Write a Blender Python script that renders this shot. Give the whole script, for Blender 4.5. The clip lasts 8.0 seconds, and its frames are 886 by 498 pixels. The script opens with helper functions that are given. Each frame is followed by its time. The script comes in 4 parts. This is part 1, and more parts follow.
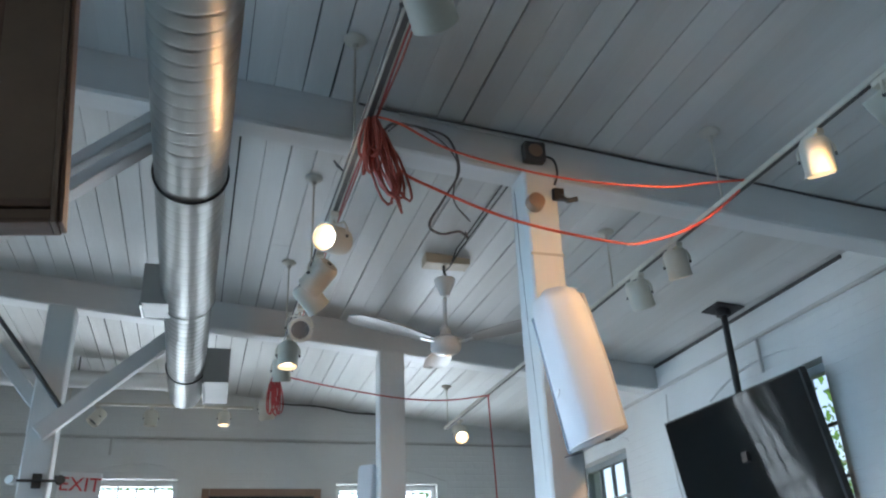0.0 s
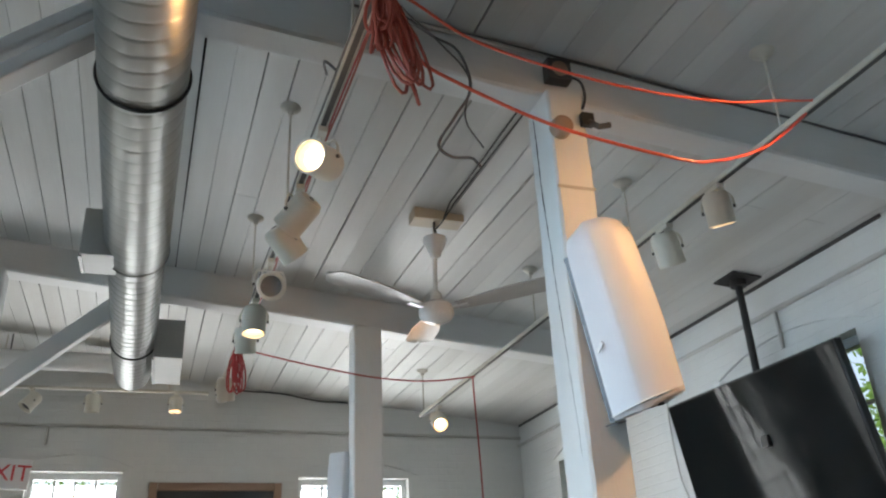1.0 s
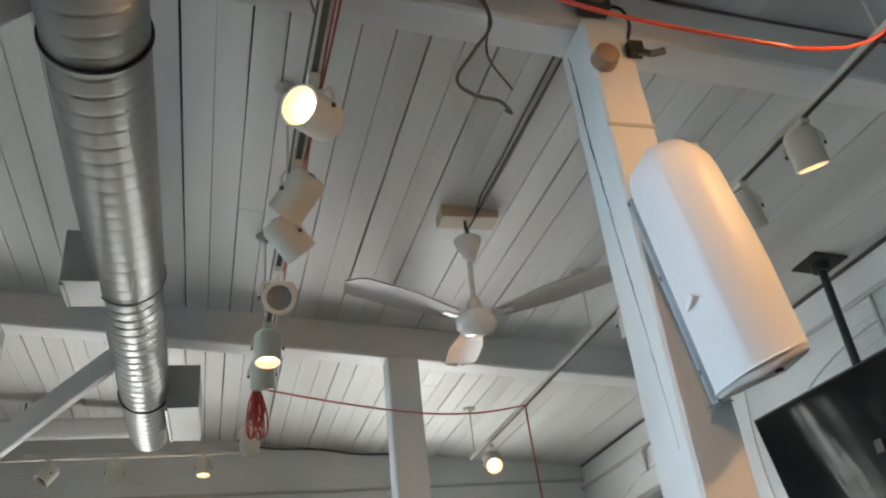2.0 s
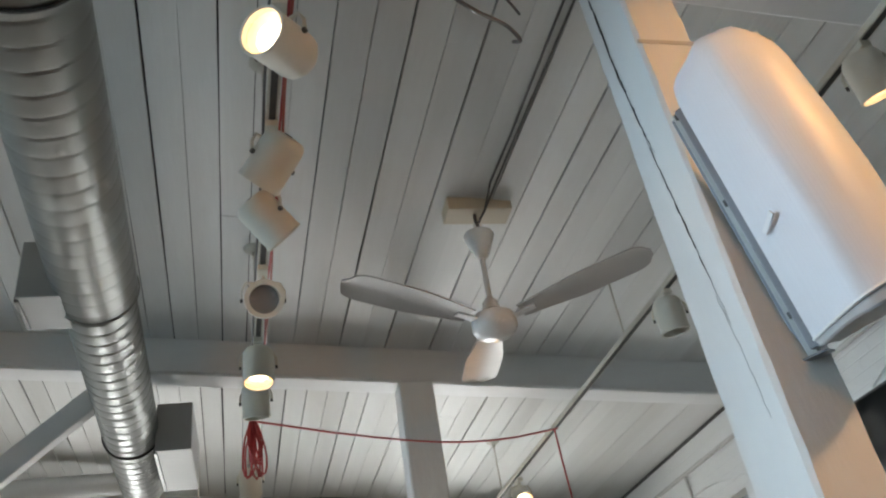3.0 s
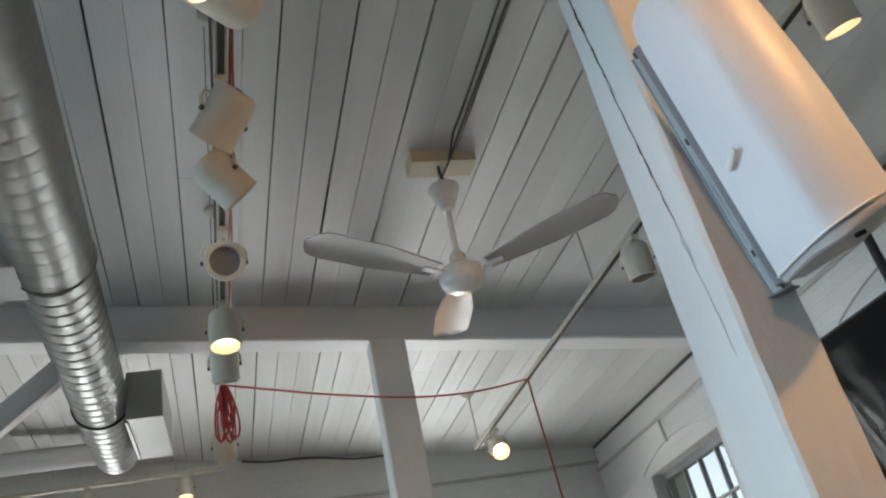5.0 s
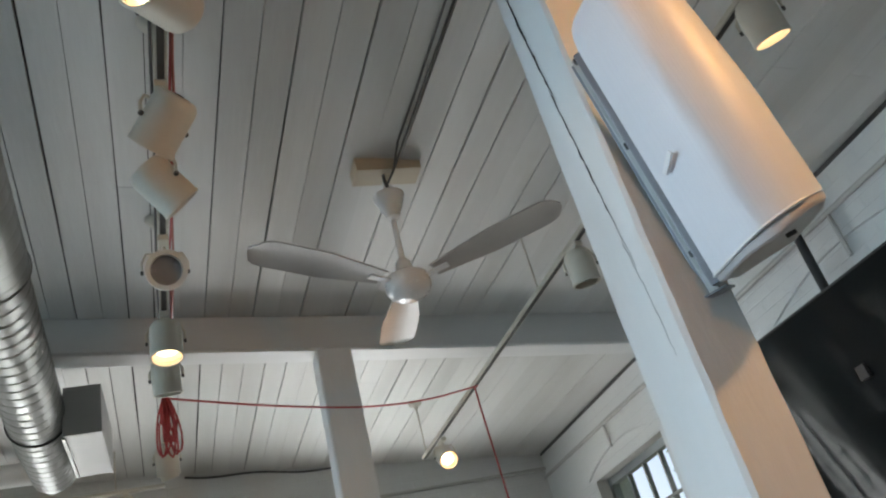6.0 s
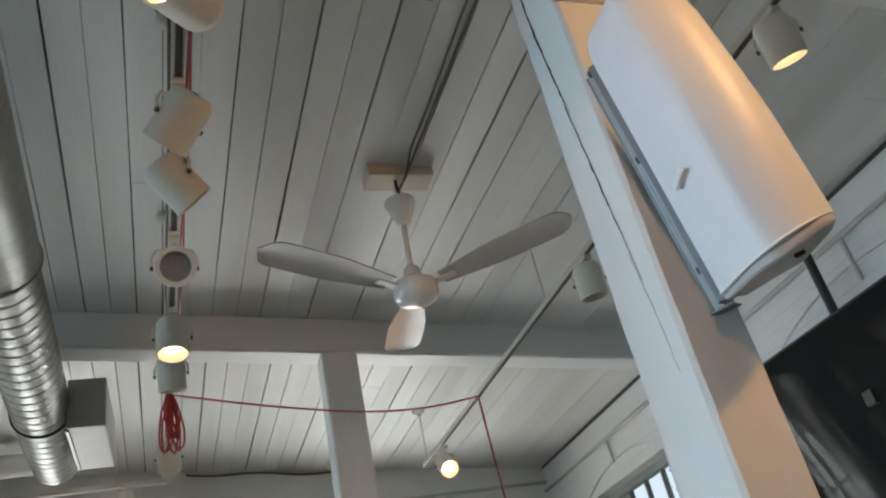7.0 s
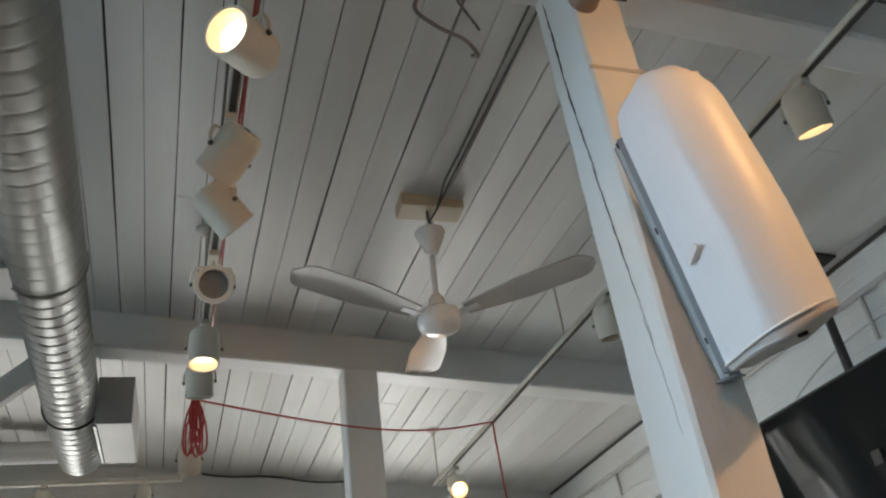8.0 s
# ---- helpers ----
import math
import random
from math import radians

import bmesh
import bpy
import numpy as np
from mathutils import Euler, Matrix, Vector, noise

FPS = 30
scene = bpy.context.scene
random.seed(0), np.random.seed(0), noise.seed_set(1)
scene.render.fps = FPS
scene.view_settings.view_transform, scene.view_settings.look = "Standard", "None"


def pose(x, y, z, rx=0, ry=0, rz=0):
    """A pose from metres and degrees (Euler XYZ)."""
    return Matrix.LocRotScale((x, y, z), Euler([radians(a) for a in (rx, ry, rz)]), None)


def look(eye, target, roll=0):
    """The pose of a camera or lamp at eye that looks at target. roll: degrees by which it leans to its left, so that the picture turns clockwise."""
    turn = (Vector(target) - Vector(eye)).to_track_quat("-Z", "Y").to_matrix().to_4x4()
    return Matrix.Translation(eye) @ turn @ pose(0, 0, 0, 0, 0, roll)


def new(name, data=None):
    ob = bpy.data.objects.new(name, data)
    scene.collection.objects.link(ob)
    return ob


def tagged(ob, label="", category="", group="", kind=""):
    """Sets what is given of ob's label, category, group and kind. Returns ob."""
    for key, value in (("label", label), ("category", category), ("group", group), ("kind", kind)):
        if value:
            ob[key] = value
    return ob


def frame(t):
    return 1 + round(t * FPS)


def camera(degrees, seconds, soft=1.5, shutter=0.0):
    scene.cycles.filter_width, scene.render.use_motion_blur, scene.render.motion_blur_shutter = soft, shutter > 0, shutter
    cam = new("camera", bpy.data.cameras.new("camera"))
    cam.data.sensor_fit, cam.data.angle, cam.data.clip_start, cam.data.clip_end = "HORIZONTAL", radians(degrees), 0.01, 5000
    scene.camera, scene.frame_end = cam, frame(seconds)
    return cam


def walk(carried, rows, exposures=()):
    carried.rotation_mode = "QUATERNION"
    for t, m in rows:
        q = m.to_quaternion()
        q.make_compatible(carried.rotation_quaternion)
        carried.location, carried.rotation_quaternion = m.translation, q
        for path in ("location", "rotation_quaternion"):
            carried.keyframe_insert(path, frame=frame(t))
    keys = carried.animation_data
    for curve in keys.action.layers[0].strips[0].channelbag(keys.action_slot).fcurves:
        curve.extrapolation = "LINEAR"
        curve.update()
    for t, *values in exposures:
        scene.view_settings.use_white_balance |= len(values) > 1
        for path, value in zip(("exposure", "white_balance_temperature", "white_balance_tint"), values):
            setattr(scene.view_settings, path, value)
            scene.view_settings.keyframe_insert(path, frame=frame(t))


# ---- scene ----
SOFT = 2.2
EXPOSURES = [(0.0, 0.07, 6000, 11), (0.5, 0.08, 6600, 14), (1.0, 0.1, 7000, 15), (1.5, 0.05, 7250, 15), (3.0, -0.06, 7150, 15), (4.5, -0.11, 7050, 15), (6.5, -0.2, 7100, 14), (8.0, -0.25, 7350, 15)]
SKY, SUN = 0.15, 5.0
FARW, WESTW, SOUTHW = (34, 54, 78), (8, 34, 22), 2
cam = camera(57.0, 8.0, SOFT)
PATH = [
    (0, (0.832, 0.425, 1.62), (1.317, 2.176, 2.456), -2.2),
    (0.5, (0.843, 0.846, 1.648), (1.408, 2.565, 2.499), -5.9),
    (1, (0.816, 1.185, 1.646), (1.406, 2.902, 2.484), -2.8),
    (1.5, (0.938, 1.509, 1.649), (1.558, 3.162, 2.59), -4.5),
    (1.7, (0.978, 1.641, 1.634), (1.503, 3.322, 2.582), -4.8),
    (2.8, (1.144, 2.301, 1.635), (1.644, 3.898, 2.73), -10.0),
    (3, (1.161, 2.37, 1.642), (1.624, 3.979, 2.736), -9.9),
    (3.5, (1.182, 2.429, 1.657), (1.635, 4.065, 2.715), -10.2),
    (4, (1.202, 2.431, 1.666), (1.705, 4.075, 2.688), -11.7),
    (4.5, (1.205, 2.42, 1.658), (1.705, 4.074, 2.663), -11.9),
    (4.7, (1.203, 2.416, 1.655), (1.71, 4.077, 2.646), -12.4),
    (5.8, (1.195, 2.407, 1.642), (1.813, 4.024, 2.645), -15.1),
    (6, (1.2, 2.414, 1.635), (1.852, 4.026, 2.624), -15.7),
    (6.5, (1.201, 2.414, 1.631), (1.835, 4.017, 2.645), -15.4),
    (7, (1.204, 2.412, 1.628), (1.833, 4.018, 2.64), -13.1),
    (7.5, (1.187, 2.376, 1.641), (1.774, 3.979, 2.682), -9.8),
    (8, (1.161, 2.264, 1.643), (1.73, 3.872, 2.688), -8.0),
]
walk(cam, [(t, look(eye, target, roll)) for t, eye, target, roll in PATH], EXPOSURES)

# ---- light ----
world = bpy.data.worlds.new("sky")
scene.world = world
world.use_nodes = True
wn = world.node_tree.nodes
sky = wn.new("ShaderNodeTexSky")
sky.sky_type, sky.sun_disc = "NISHITA", False
sky.sun_elevation, sky.sun_rotation = radians(48), radians(12)
world.node_tree.links.new(sky.outputs[0], wn["Background"].inputs[0])
wn["Background"].inputs[1].default_value = SKY


def sun_lamp():
    d = bpy.data.lights.new("sun", "SUN")
    d.energy, d.angle, d.color = SUN, radians(0.6), (1.0, 0.95, 0.86)
    ob = new("sun", d)
    az, el = radians(12), radians(48)
    way = Vector((math.sin(az) * math.cos(el), math.cos(az) * math.cos(el), math.sin(el)))
    ob.matrix_world = look(way * 40, (0, 0, 0))


sun_lamp()


def window_light(x, y, z, toward, w, h, watts, colour=(0.86, 0.94, 1.0), spread=180):
    """The sky's light in a window's opening."""
    d = bpy.data.lights.new("window_daylight", "AREA")
    d.shape, d.size, d.size_y, d.energy, d.color = "RECTANGLE", w, h, watts, colour
    d.spread = radians(spread)
    ob = new("window_daylight", d)
    ob.matrix_world = look((x, y, z), (x + toward[0], y + toward[1], z + toward[2]))


# ---- materials ----
def material(name, base, rough=0.6, metal=0.0, grain=0.12, scale=6.0, stretch=(1, 1, 1), bump=0.1, bump_scale=40.0, second=None, island=0.0, objrand=0.0, coat=0.0):
    """Paint, wood or metal with two scales of unevenness: large soft stains and fine grain."""
    m = bpy.data.materials.new(name)
    m.use_nodes = True
    nt = m.node_tree
    n, l = nt.nodes, nt.links
    b = n["Principled BSDF"]
    b.inputs["Roughness"].default_value, b.inputs["Metallic"].default_value = rough, metal
    b.inputs["Coat Weight"].default_value = coat
    co = n.new("ShaderNodeTexCoord")
    mp = n.new("ShaderNodeMapping")
    mp.inputs["Scale"].default_value = stretch
    l.new(co.outputs["Object"], mp.inputs[0])
    big, fine = n.new("ShaderNodeTexNoise"), n.new("ShaderNodeTexNoise")
    big.inputs["Scale"].default_value, big.inputs["Detail"].default_value = scale * 0.35, 4
    fine.inputs["Scale"].default_value, fine.inputs["Detail"].default_value = bump_scale, 5
    l.new(mp.outputs[0], big.inputs["Vector"])
    l.new(mp.outputs[0], fine.inputs["Vector"])
    mix = n.new("ShaderNodeMix")
    mix.data_type = "RGBA"
    dark = second or tuple(c * (1 - grain * 2) for c in base)
    mix.inputs["A"].default_value, mix.inputs["B"].default_value = (*dark, 1), (*base, 1)
    ramp = n.new("ShaderNodeMapRange")
    ramp.inputs["From Min"].default_value, ramp.inputs["From Max"].default_value = 0.32, 0.62
    add = n.new("ShaderNodeMath")
    add.operation, add.use_clamp = "MULTIPLY_ADD", True
    add.inputs[1].default_value = 0.35
    l.new(big.outputs["Fac"], ramp.inputs[0])
    sub = n.new("ShaderNodeMath")
    sub.operation = "MULTIPLY"
    sub.inputs[1].default_value = 0.75
    l.new(ramp.outputs[0], sub.inputs[0])
    l.new(fine.outputs["Fac"], add.inputs[0])
    l.new(sub.outputs[0], add.inputs[2])
    l.new(add.outputs[0], mix.inputs["Factor"])
    out = mix.outputs["Result"]
    if island or objrand:
        src = n.new("ShaderNodeNewGeometry").outputs["Random Per Island"] if island else n.new("ShaderNodeObjectInfo").outputs["Random"]
        amount = island or objrand
        mr = n.new("ShaderNodeMapRange")
        mr.inputs["To Min"].default_value, mr.inputs["To Max"].default_value = 1 - amount, 1 + amount * 0.3
        l.new(src, mr.inputs[0])
        hsv = n.new("ShaderNodeHueSaturation")
        l.new(mr.outputs[0], hsv.inputs["Value"])
        l.new(out, hsv.inputs["Color"])
        out = hsv.outputs[0]
    l.new(out, b.inputs["Base Color"])
    rr = n.new("ShaderNodeMapRange")
    rr.inputs["To Min"].default_value, rr.inputs["To Max"].default_value = max(rough - 0.1, 0.02), min(rough + 0.1, 1)
    l.new(fine.outputs["Fac"], rr.inputs[0])
    l.new(rr.outputs[0], b.inputs["Roughness"])
    if bump:
        bp = n.new("ShaderNodeBump")
        bp.inputs["Strength"].default_value, bp.inputs["Distance"].default_value = bump, 0.01
        l.new(fine.outputs["Fac"], bp.inputs["Height"])
        l.new(bp.outputs[0], b.inputs["Normal"])
    return m


def glow(name, colour, strength):
    m = bpy.data.materials.new(name)
    m.use_nodes = True
    b = m.node_tree.nodes["Principled BSDF"]
    b.inputs["Emission Color"].default_value, b.inputs["Emission Strength"].default_value = (*colour, 1), strength
    b.inputs["Base Color"].default_value = (0.8, 0.8, 0.8, 1)
    return m


PLANK = material("white_plank_paint", (0.66, 0.66, 0.64), 0.55, grain=0.10, scale=3, stretch=(3, 0.35, 3), bump=0.12, bump_scale=22, island=0.08, second=(0.53, 0.52, 0.49))
TIMBER = material("white_timber_paint", (0.72, 0.73, 0.72), 0.5, grain=0.07, scale=4, stretch=(2, 2, 0.6), bump=0.25, bump_scale=18)
BEAMPAINT = material("white_beam_paint", (0.70, 0.70, 0.69), 0.55, grain=0.07, scale=4, stretch=(0.6, 2, 2), bump=0.2, bump_scale=18)
WALL = material("painted_brick_wall", (0.66, 0.66, 0.64), 0.65, grain=0.06, scale=3, bump=0.5, bump_scale=14)
DARK = material("gap_shade_black", (0.02, 0.018, 0.016), 0.9, bump=0)
FLOOR = material("floor_wood", (0.15, 0.105, 0.07), 0.4, grain=0.2, scale=4, stretch=(4, 0.4, 1), bump=0.1)
GALV = material("galvanised_steel", (0.26, 0.262, 0.25), 0.40, 0.9, grain=0.05, scale=3, bump=0.0, bump_scale=9)
GALVBOX = material("sheet_metal_outlet", (0.42, 0.42, 0.405), 0.55, 0.35, grain=0.08, scale=5, bump=0.03)
BLACK = material("black_metal", (0.024, 0.023, 0.023), 0.5, 0.0, grain=0.1, bump=0.05)
STRAP = material("dark_strap", (0.03, 0.03, 0.032), 0.5, grain=0.1, bump=0)
CREAM = material("cream_lamp_enamel", (0.62, 0.58, 0.49), 0.42, grain=0.08, scale=14, bump=0.04, bump_scale=60)
TRACK = material("cream_track_enamel", (0.58, 0.54, 0.46), 0.45, grain=0.12, scale=8, bump=0.04)
INSIDE = material("lamp_baffle_grey", (0.10, 0.10, 0.11), 0.4, 0.4, grain=0.2, bump=0)
RIM = material("pale_lamp_ring", (0.72, 0.70, 0.64), 0.4, grain=0.06, bump=0)
FANWHITE = material("fan_white_enamel", (0.70, 0.69, 0.67), 0.25, grain=0.05, bump=0.02, coat=0.4)
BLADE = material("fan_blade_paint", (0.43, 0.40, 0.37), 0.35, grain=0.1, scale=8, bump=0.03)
SPEAKER = material("white_speaker_grille", (0.74, 0.76, 0.80), 0.42, grain=0.03, scale=6, bump=0.0)
SPKBODY = material("grey_speaker_cabinet", (0.58, 0.56, 0.55), 0.5, grain=0.08, bump=0.05)
COIL = material("dark_orange_cord", (0.42, 0.085, 0.055), 0.45, grain=0.15, bump=0)
BRACKET = material("grey_bracket_steel", (0.22, 0.23, 0.25), 0.4, 0.5, grain=0.15, bump=0.03)
ORANGE = material("orange_cord_vinyl", (0.75, 0.10, 0.05), 0.4, grain=0.1, bump=0)
REDCORD = material("red_cord_vinyl", (0.50, 0.06, 0.06), 0.45, grain=0.15, bump=0)
WIRE = material("grey_wire", (0.10, 0.09, 0.09), 0.5, grain=0.1, bump=0)
CONDUIT = material("painted_conduit", (0.50, 0.49, 0.46), 0.5, grain=0.12, bump=0.02)
DARKSTEEL = material("conduit_steel_dark", (0.09, 0.085, 0.08), 0.45, 0.4, grain=0.2, bump=0.02)
BOARD = material("brown_stained_wood", (0.24, 0.135, 0.09), 0.45, grain=0.25, scale=5, stretch=(0.5, 2, 3), bump=0.2, bump_scale=25)
BOARDTRIM = material("pale_brown_trim", (0.30, 0.19, 0.13), 0.45, grain=0.2, scale=5, bump=0.1)
SASH = material("grey_window_bars", (0.30, 0.32, 0.32), 0.5, grain=0.15, bump=0.03)
SASHWHITE = material("white_window_frame", (0.72, 0.74, 0.74), 0.45, grain=0.05, bump=0.03)
SIGN = material("exit_sign_white", (0.80, 0.80, 0.79), 0.4, grain=0.03, bump=0)
SIGNRED = material("exit_sign_red", (0.65, 0.05, 0.06), 0.4, grain=0.05, bump=0)
BARK = material("bark", (0.12, 0.09, 0.07), 0.9, grain=0.3, bump=0.6)
LEAF = material("leaf_green", (0.17, 0.27, 0.08), 0.5, grain=0.3, scale=3, bump=0, island=0.5)
GRASS = material("lawn", (0.08, 0.13, 0.04), 0.9, grain=0.3, scale=1, bump=0.2)
MARK = material("plain_badge_silver", (0.82, 0.83, 0.85), 0.3, 0.15, grain=0.03, bump=0)
BRONZE = material("beige_block_paint", (0.50, 0.43, 0.32), 0.5, grain=0.1, bump=0.03)
LIT = glow("lit_reflector", (1.0, 0.80, 0.50), 8.0)
LITRIM = glow("lit_reflector_rim", (1.0, 0.50, 0.16), 1.6)
BULBLIT = glow("lit_bulb", (1.0, 0.66, 0.30), 9.0)


def screen_material():
    m = bpy.data.materials.new("black_screen")
    m.use_nodes = True
    b = m.node_tree.nodes["Principled BSDF"]
    b.inputs["Base Color"].default_value, b.inputs["Roughness"].default_value, b.inputs["IOR"].default_value = (0.012, 0.013, 0.013, 1), 0.04, 1.25
    return m


SCREEN = screen_material()
LAMPGLASS = material("grey_lamp_glass", (0.26, 0.27, 0.29), 0.25, grain=0.08, bump=0)


def glass_material():
    m = bpy.data.materials.new("window_glass")
    m.use_nodes = True
    b = m.node_tree.nodes["Principled BSDF"]
    b.inputs["Base Color"].default_value = (0.95, 0.98, 0.97, 1)
    b.inputs["Transmission Weight"].default_value, b.inputs["Roughness"].default_value, b.inputs["IOR"].default_value = 1.0, 0.02, 1.02
    return m


GLASS = glass_material()


def add_brick_relief(m):
    """Courses of painted-over brick, faintly raised."""
    nt = m.node_tree
    n, l = nt.nodes, nt.links
    co, sep, add, com, br = (n.new(k) for k in ("ShaderNodeTexCoord", "ShaderNodeSeparateXYZ", "ShaderNodeMath", "ShaderNodeCombineXYZ", "ShaderNodeTexBrick"))
    l.new(co.outputs["Object"], sep.inputs[0])
    l.new(sep.outputs["X"], add.inputs[0])
    l.new(sep.outputs["Y"], add.inputs[1])
    l.new(add.outputs[0], com.inputs["X"])
    l.new(sep.outputs["Z"], com.inputs["Y"])
    l.new(com.outputs[0], br.inputs["Vector"])
    br.inputs["Scale"].default_value, br.inputs["Brick Width"].default_value, br.inputs["Row Height"].default_value = 1.0, 0.21, 0.072
    br.inputs["Mortar Size"].default_value, br.inputs["Mortar Smooth"].default_value = 0.006, 0.6
    bp = n.new("ShaderNodeBump")
    bp.inputs["Strength"].default_value, bp.inputs["Distance"].default_value, bp.invert = 0.45, 0.006, True
    l.new(br.outputs["Fac"], bp.inputs["Height"])
    old = n["Principled BSDF"].inputs["Normal"].links[0].from_socket
    l.new(old, bp.inputs["Normal"])
    l.new(bp.outputs[0], n["Principled BSDF"].inputs["Normal"])


add_brick_relief(WALL)


def add_perforation(m):
    """Rows of fine punched holes."""
    nt = m.node_tree
    n, l = nt.nodes, nt.links
    co, vo, mr, mx = n.new("ShaderNodeTexCoord"), n.new("ShaderNodeTexVoronoi"), n.new("ShaderNodeMapRange"), n.new("ShaderNodeMix")
    vo.inputs["Scale"].default_value, vo.inputs["Randomness"].default_value = 330, 0.0
    l.new(co.outputs["Object"], vo.inputs["Vector"])
    l.new(vo.outputs["Distance"], mr.inputs[0])
    mr.inputs["From Min"].default_value, mr.inputs["From Max"].default_value = 0.22, 0.36
    mx.data_type = "RGBA"
    old = n["Principled BSDF"].inputs["Base Color"].links[0].from_socket
    mx.inputs["A"].default_value = (0.66, 0.68, 0.725, 1)
    l.new(old, mx.inputs["B"])
    l.new(mr.outputs[0], mx.inputs["Factor"])
    l.new(mx.outputs["Result"], n["Principled BSDF"].inputs["Base Color"])


add_perforation(SPEAKER)


def add_translucency(m, colour):
    """Thin leaves let part of the daylight through."""
    n, l = m.node_tree.nodes, m.node_tree.links
    tr, mx = n.new("ShaderNodeBsdfTranslucent"), n.new("ShaderNodeMixShader")
    tr.inputs["Color"].default_value = colour
    mx.inputs[0].default_value = 0.5
    l.new(n["Principled BSDF"].outputs[0], mx.inputs[1])
    l.new(tr.outputs[0], mx.inputs[2])
    l.new(mx.outputs[0], n["Material Output"].inputs["Surface"])


add_translucency(LEAF, (0.22, 0.42, 0.10, 1))


# ---- building helpers ----
def part(name, bm, mat, parent=None, label="", smooth=False):
    me = bpy.data.meshes.new(name)
    bmesh.ops.recalc_face_normals(bm, faces=bm.faces)
    if smooth:
        for f in bm.faces:
            f.smooth = True
    bm.to_mesh(me)
    bm.free()
    me.materials.append(mat)
    if smooth:
        me.set_sharp_from_angle(angle=radians(38))
    ob = new(name, me)
    if parent:
        ob.parent = parent
    if label:
        ob["label"] = label
    return ob


def thing(name, at, label, category, group="", kind=""):
    ob = new(name)
    ob.empty_display_size = 0.1
    ob.matrix_world = at if isinstance(at, Matrix) else Matrix.Translation(at)
    return tagged(ob, label, category, group, kind)


def box(bm, lo, hi, bevel=0.0, m=None):
    """A box between two corners, its edges rounded by bevel."""
    r = bmesh.ops.create_cube(bm, size=1)["verts"]
    c = [(a + b) / 2 for a, b in zip(lo, hi)]
    s = [abs(b - a) for a, b in zip(lo, hi)]
    bmesh.ops.transform(bm, matrix=Matrix.Translation(c) @ Matrix.Diagonal((*s, 1)), verts=r)
    if bevel:
        edges = list({e for v in r for e in v.link_edges})
        r = list({v for f in bmesh.ops.bevel(bm, geom=edges, offset=bevel, segments=2, profile=0.6, affect="EDGES")["faces"] for v in f.verts} | {v for v in r if v.is_valid})
    if m:
        bmesh.ops.transform(bm, matrix=m, verts=r)
    return bm


def lathe(bm, profile, n=24, m=None, cap=True):
    """A turned form round z from (radius, height) pairs."""
    rings = []
    for r, z in profile:
        rings.append([bm.verts.new((r * math.cos(2 * math.pi * k / n), r * math.sin(2 * math.pi * k / n), z)) for k in range(n)])
    for a, b in zip(rings, rings[1:]):
        for k in range(n):
            bm.faces.new((a[k], a[(k + 1) % n], b[(k + 1) % n], b[k]))
    if cap:
        for ring in (rings[0], rings[-1]):
            if (ring[0].co - ring[n // 2].co).length > 1e-4:
                bm.faces.new(ring)
    if m:
        bmesh.ops.transform(bm, matrix=m, verts=[v for ring in rings for v in ring])
    return bm


def tube(bm, points, r, n=8):
    """A round bar or cord along points."""
    pts = [Vector(p) for p in points]
    rings, side = [], None
    for i, p in enumerate(pts):
        way = (pts[min(i + 1, len(pts) - 1)] - pts[max(i - 1, 0)]).normalized()
        if side is None:
            side = way.orthogonal().normalized()
        side = (side - way * side.dot(way)).normalized()
        up = way.cross(side)
        rings.append([bm.verts.new(p + r * (math.cos(2 * math.pi * k / n) * side + math.sin(2 * math.pi * k / n) * up)) for k in range(n)])
    for a, b in zip(rings, rings[1:]):
        for k in range(n):
            bm.faces.new((a[k], a[(k + 1) % n], b[(k + 1) % n], b[k]))
    bm.faces.new(rings[0])
    bm.faces.new(rings[-1])
    return bm


def smooth_path(points, steps=8):
    """A Catmull-Rom run through a few points."""
    p = [Vector(q) for q in points]
    p = [p[0] * 2 - p[1], *p, p[-1] * 2 - p[-2]]
    out = []
    for a, b, c, d in zip(p, p[1:], p[2:], p[3:]):
        for k in range(steps):
            t = k / steps
            out.append(0.5 * (2 * b + (c - a) * t + (2 * a - 5 * b + 4 * c - d) * t * t + (3 * b - a - 3 * c + d) * t ** 3))
    return [*out, p[-2]]


def zc(x):
    """Underside of the sloping plank ceiling."""
    return 4.1 - 0.1 * x


def zb(x):
    """Underside of the cross beams."""
    return 3.875 - 0.1 * x


X0, X1, Y0, Y1 = -3.4, 4.5, -2.6, 9.6   # inner faces of the walls
SKEW = -0.03                            # planks, tracks and duct run slightly off the walls


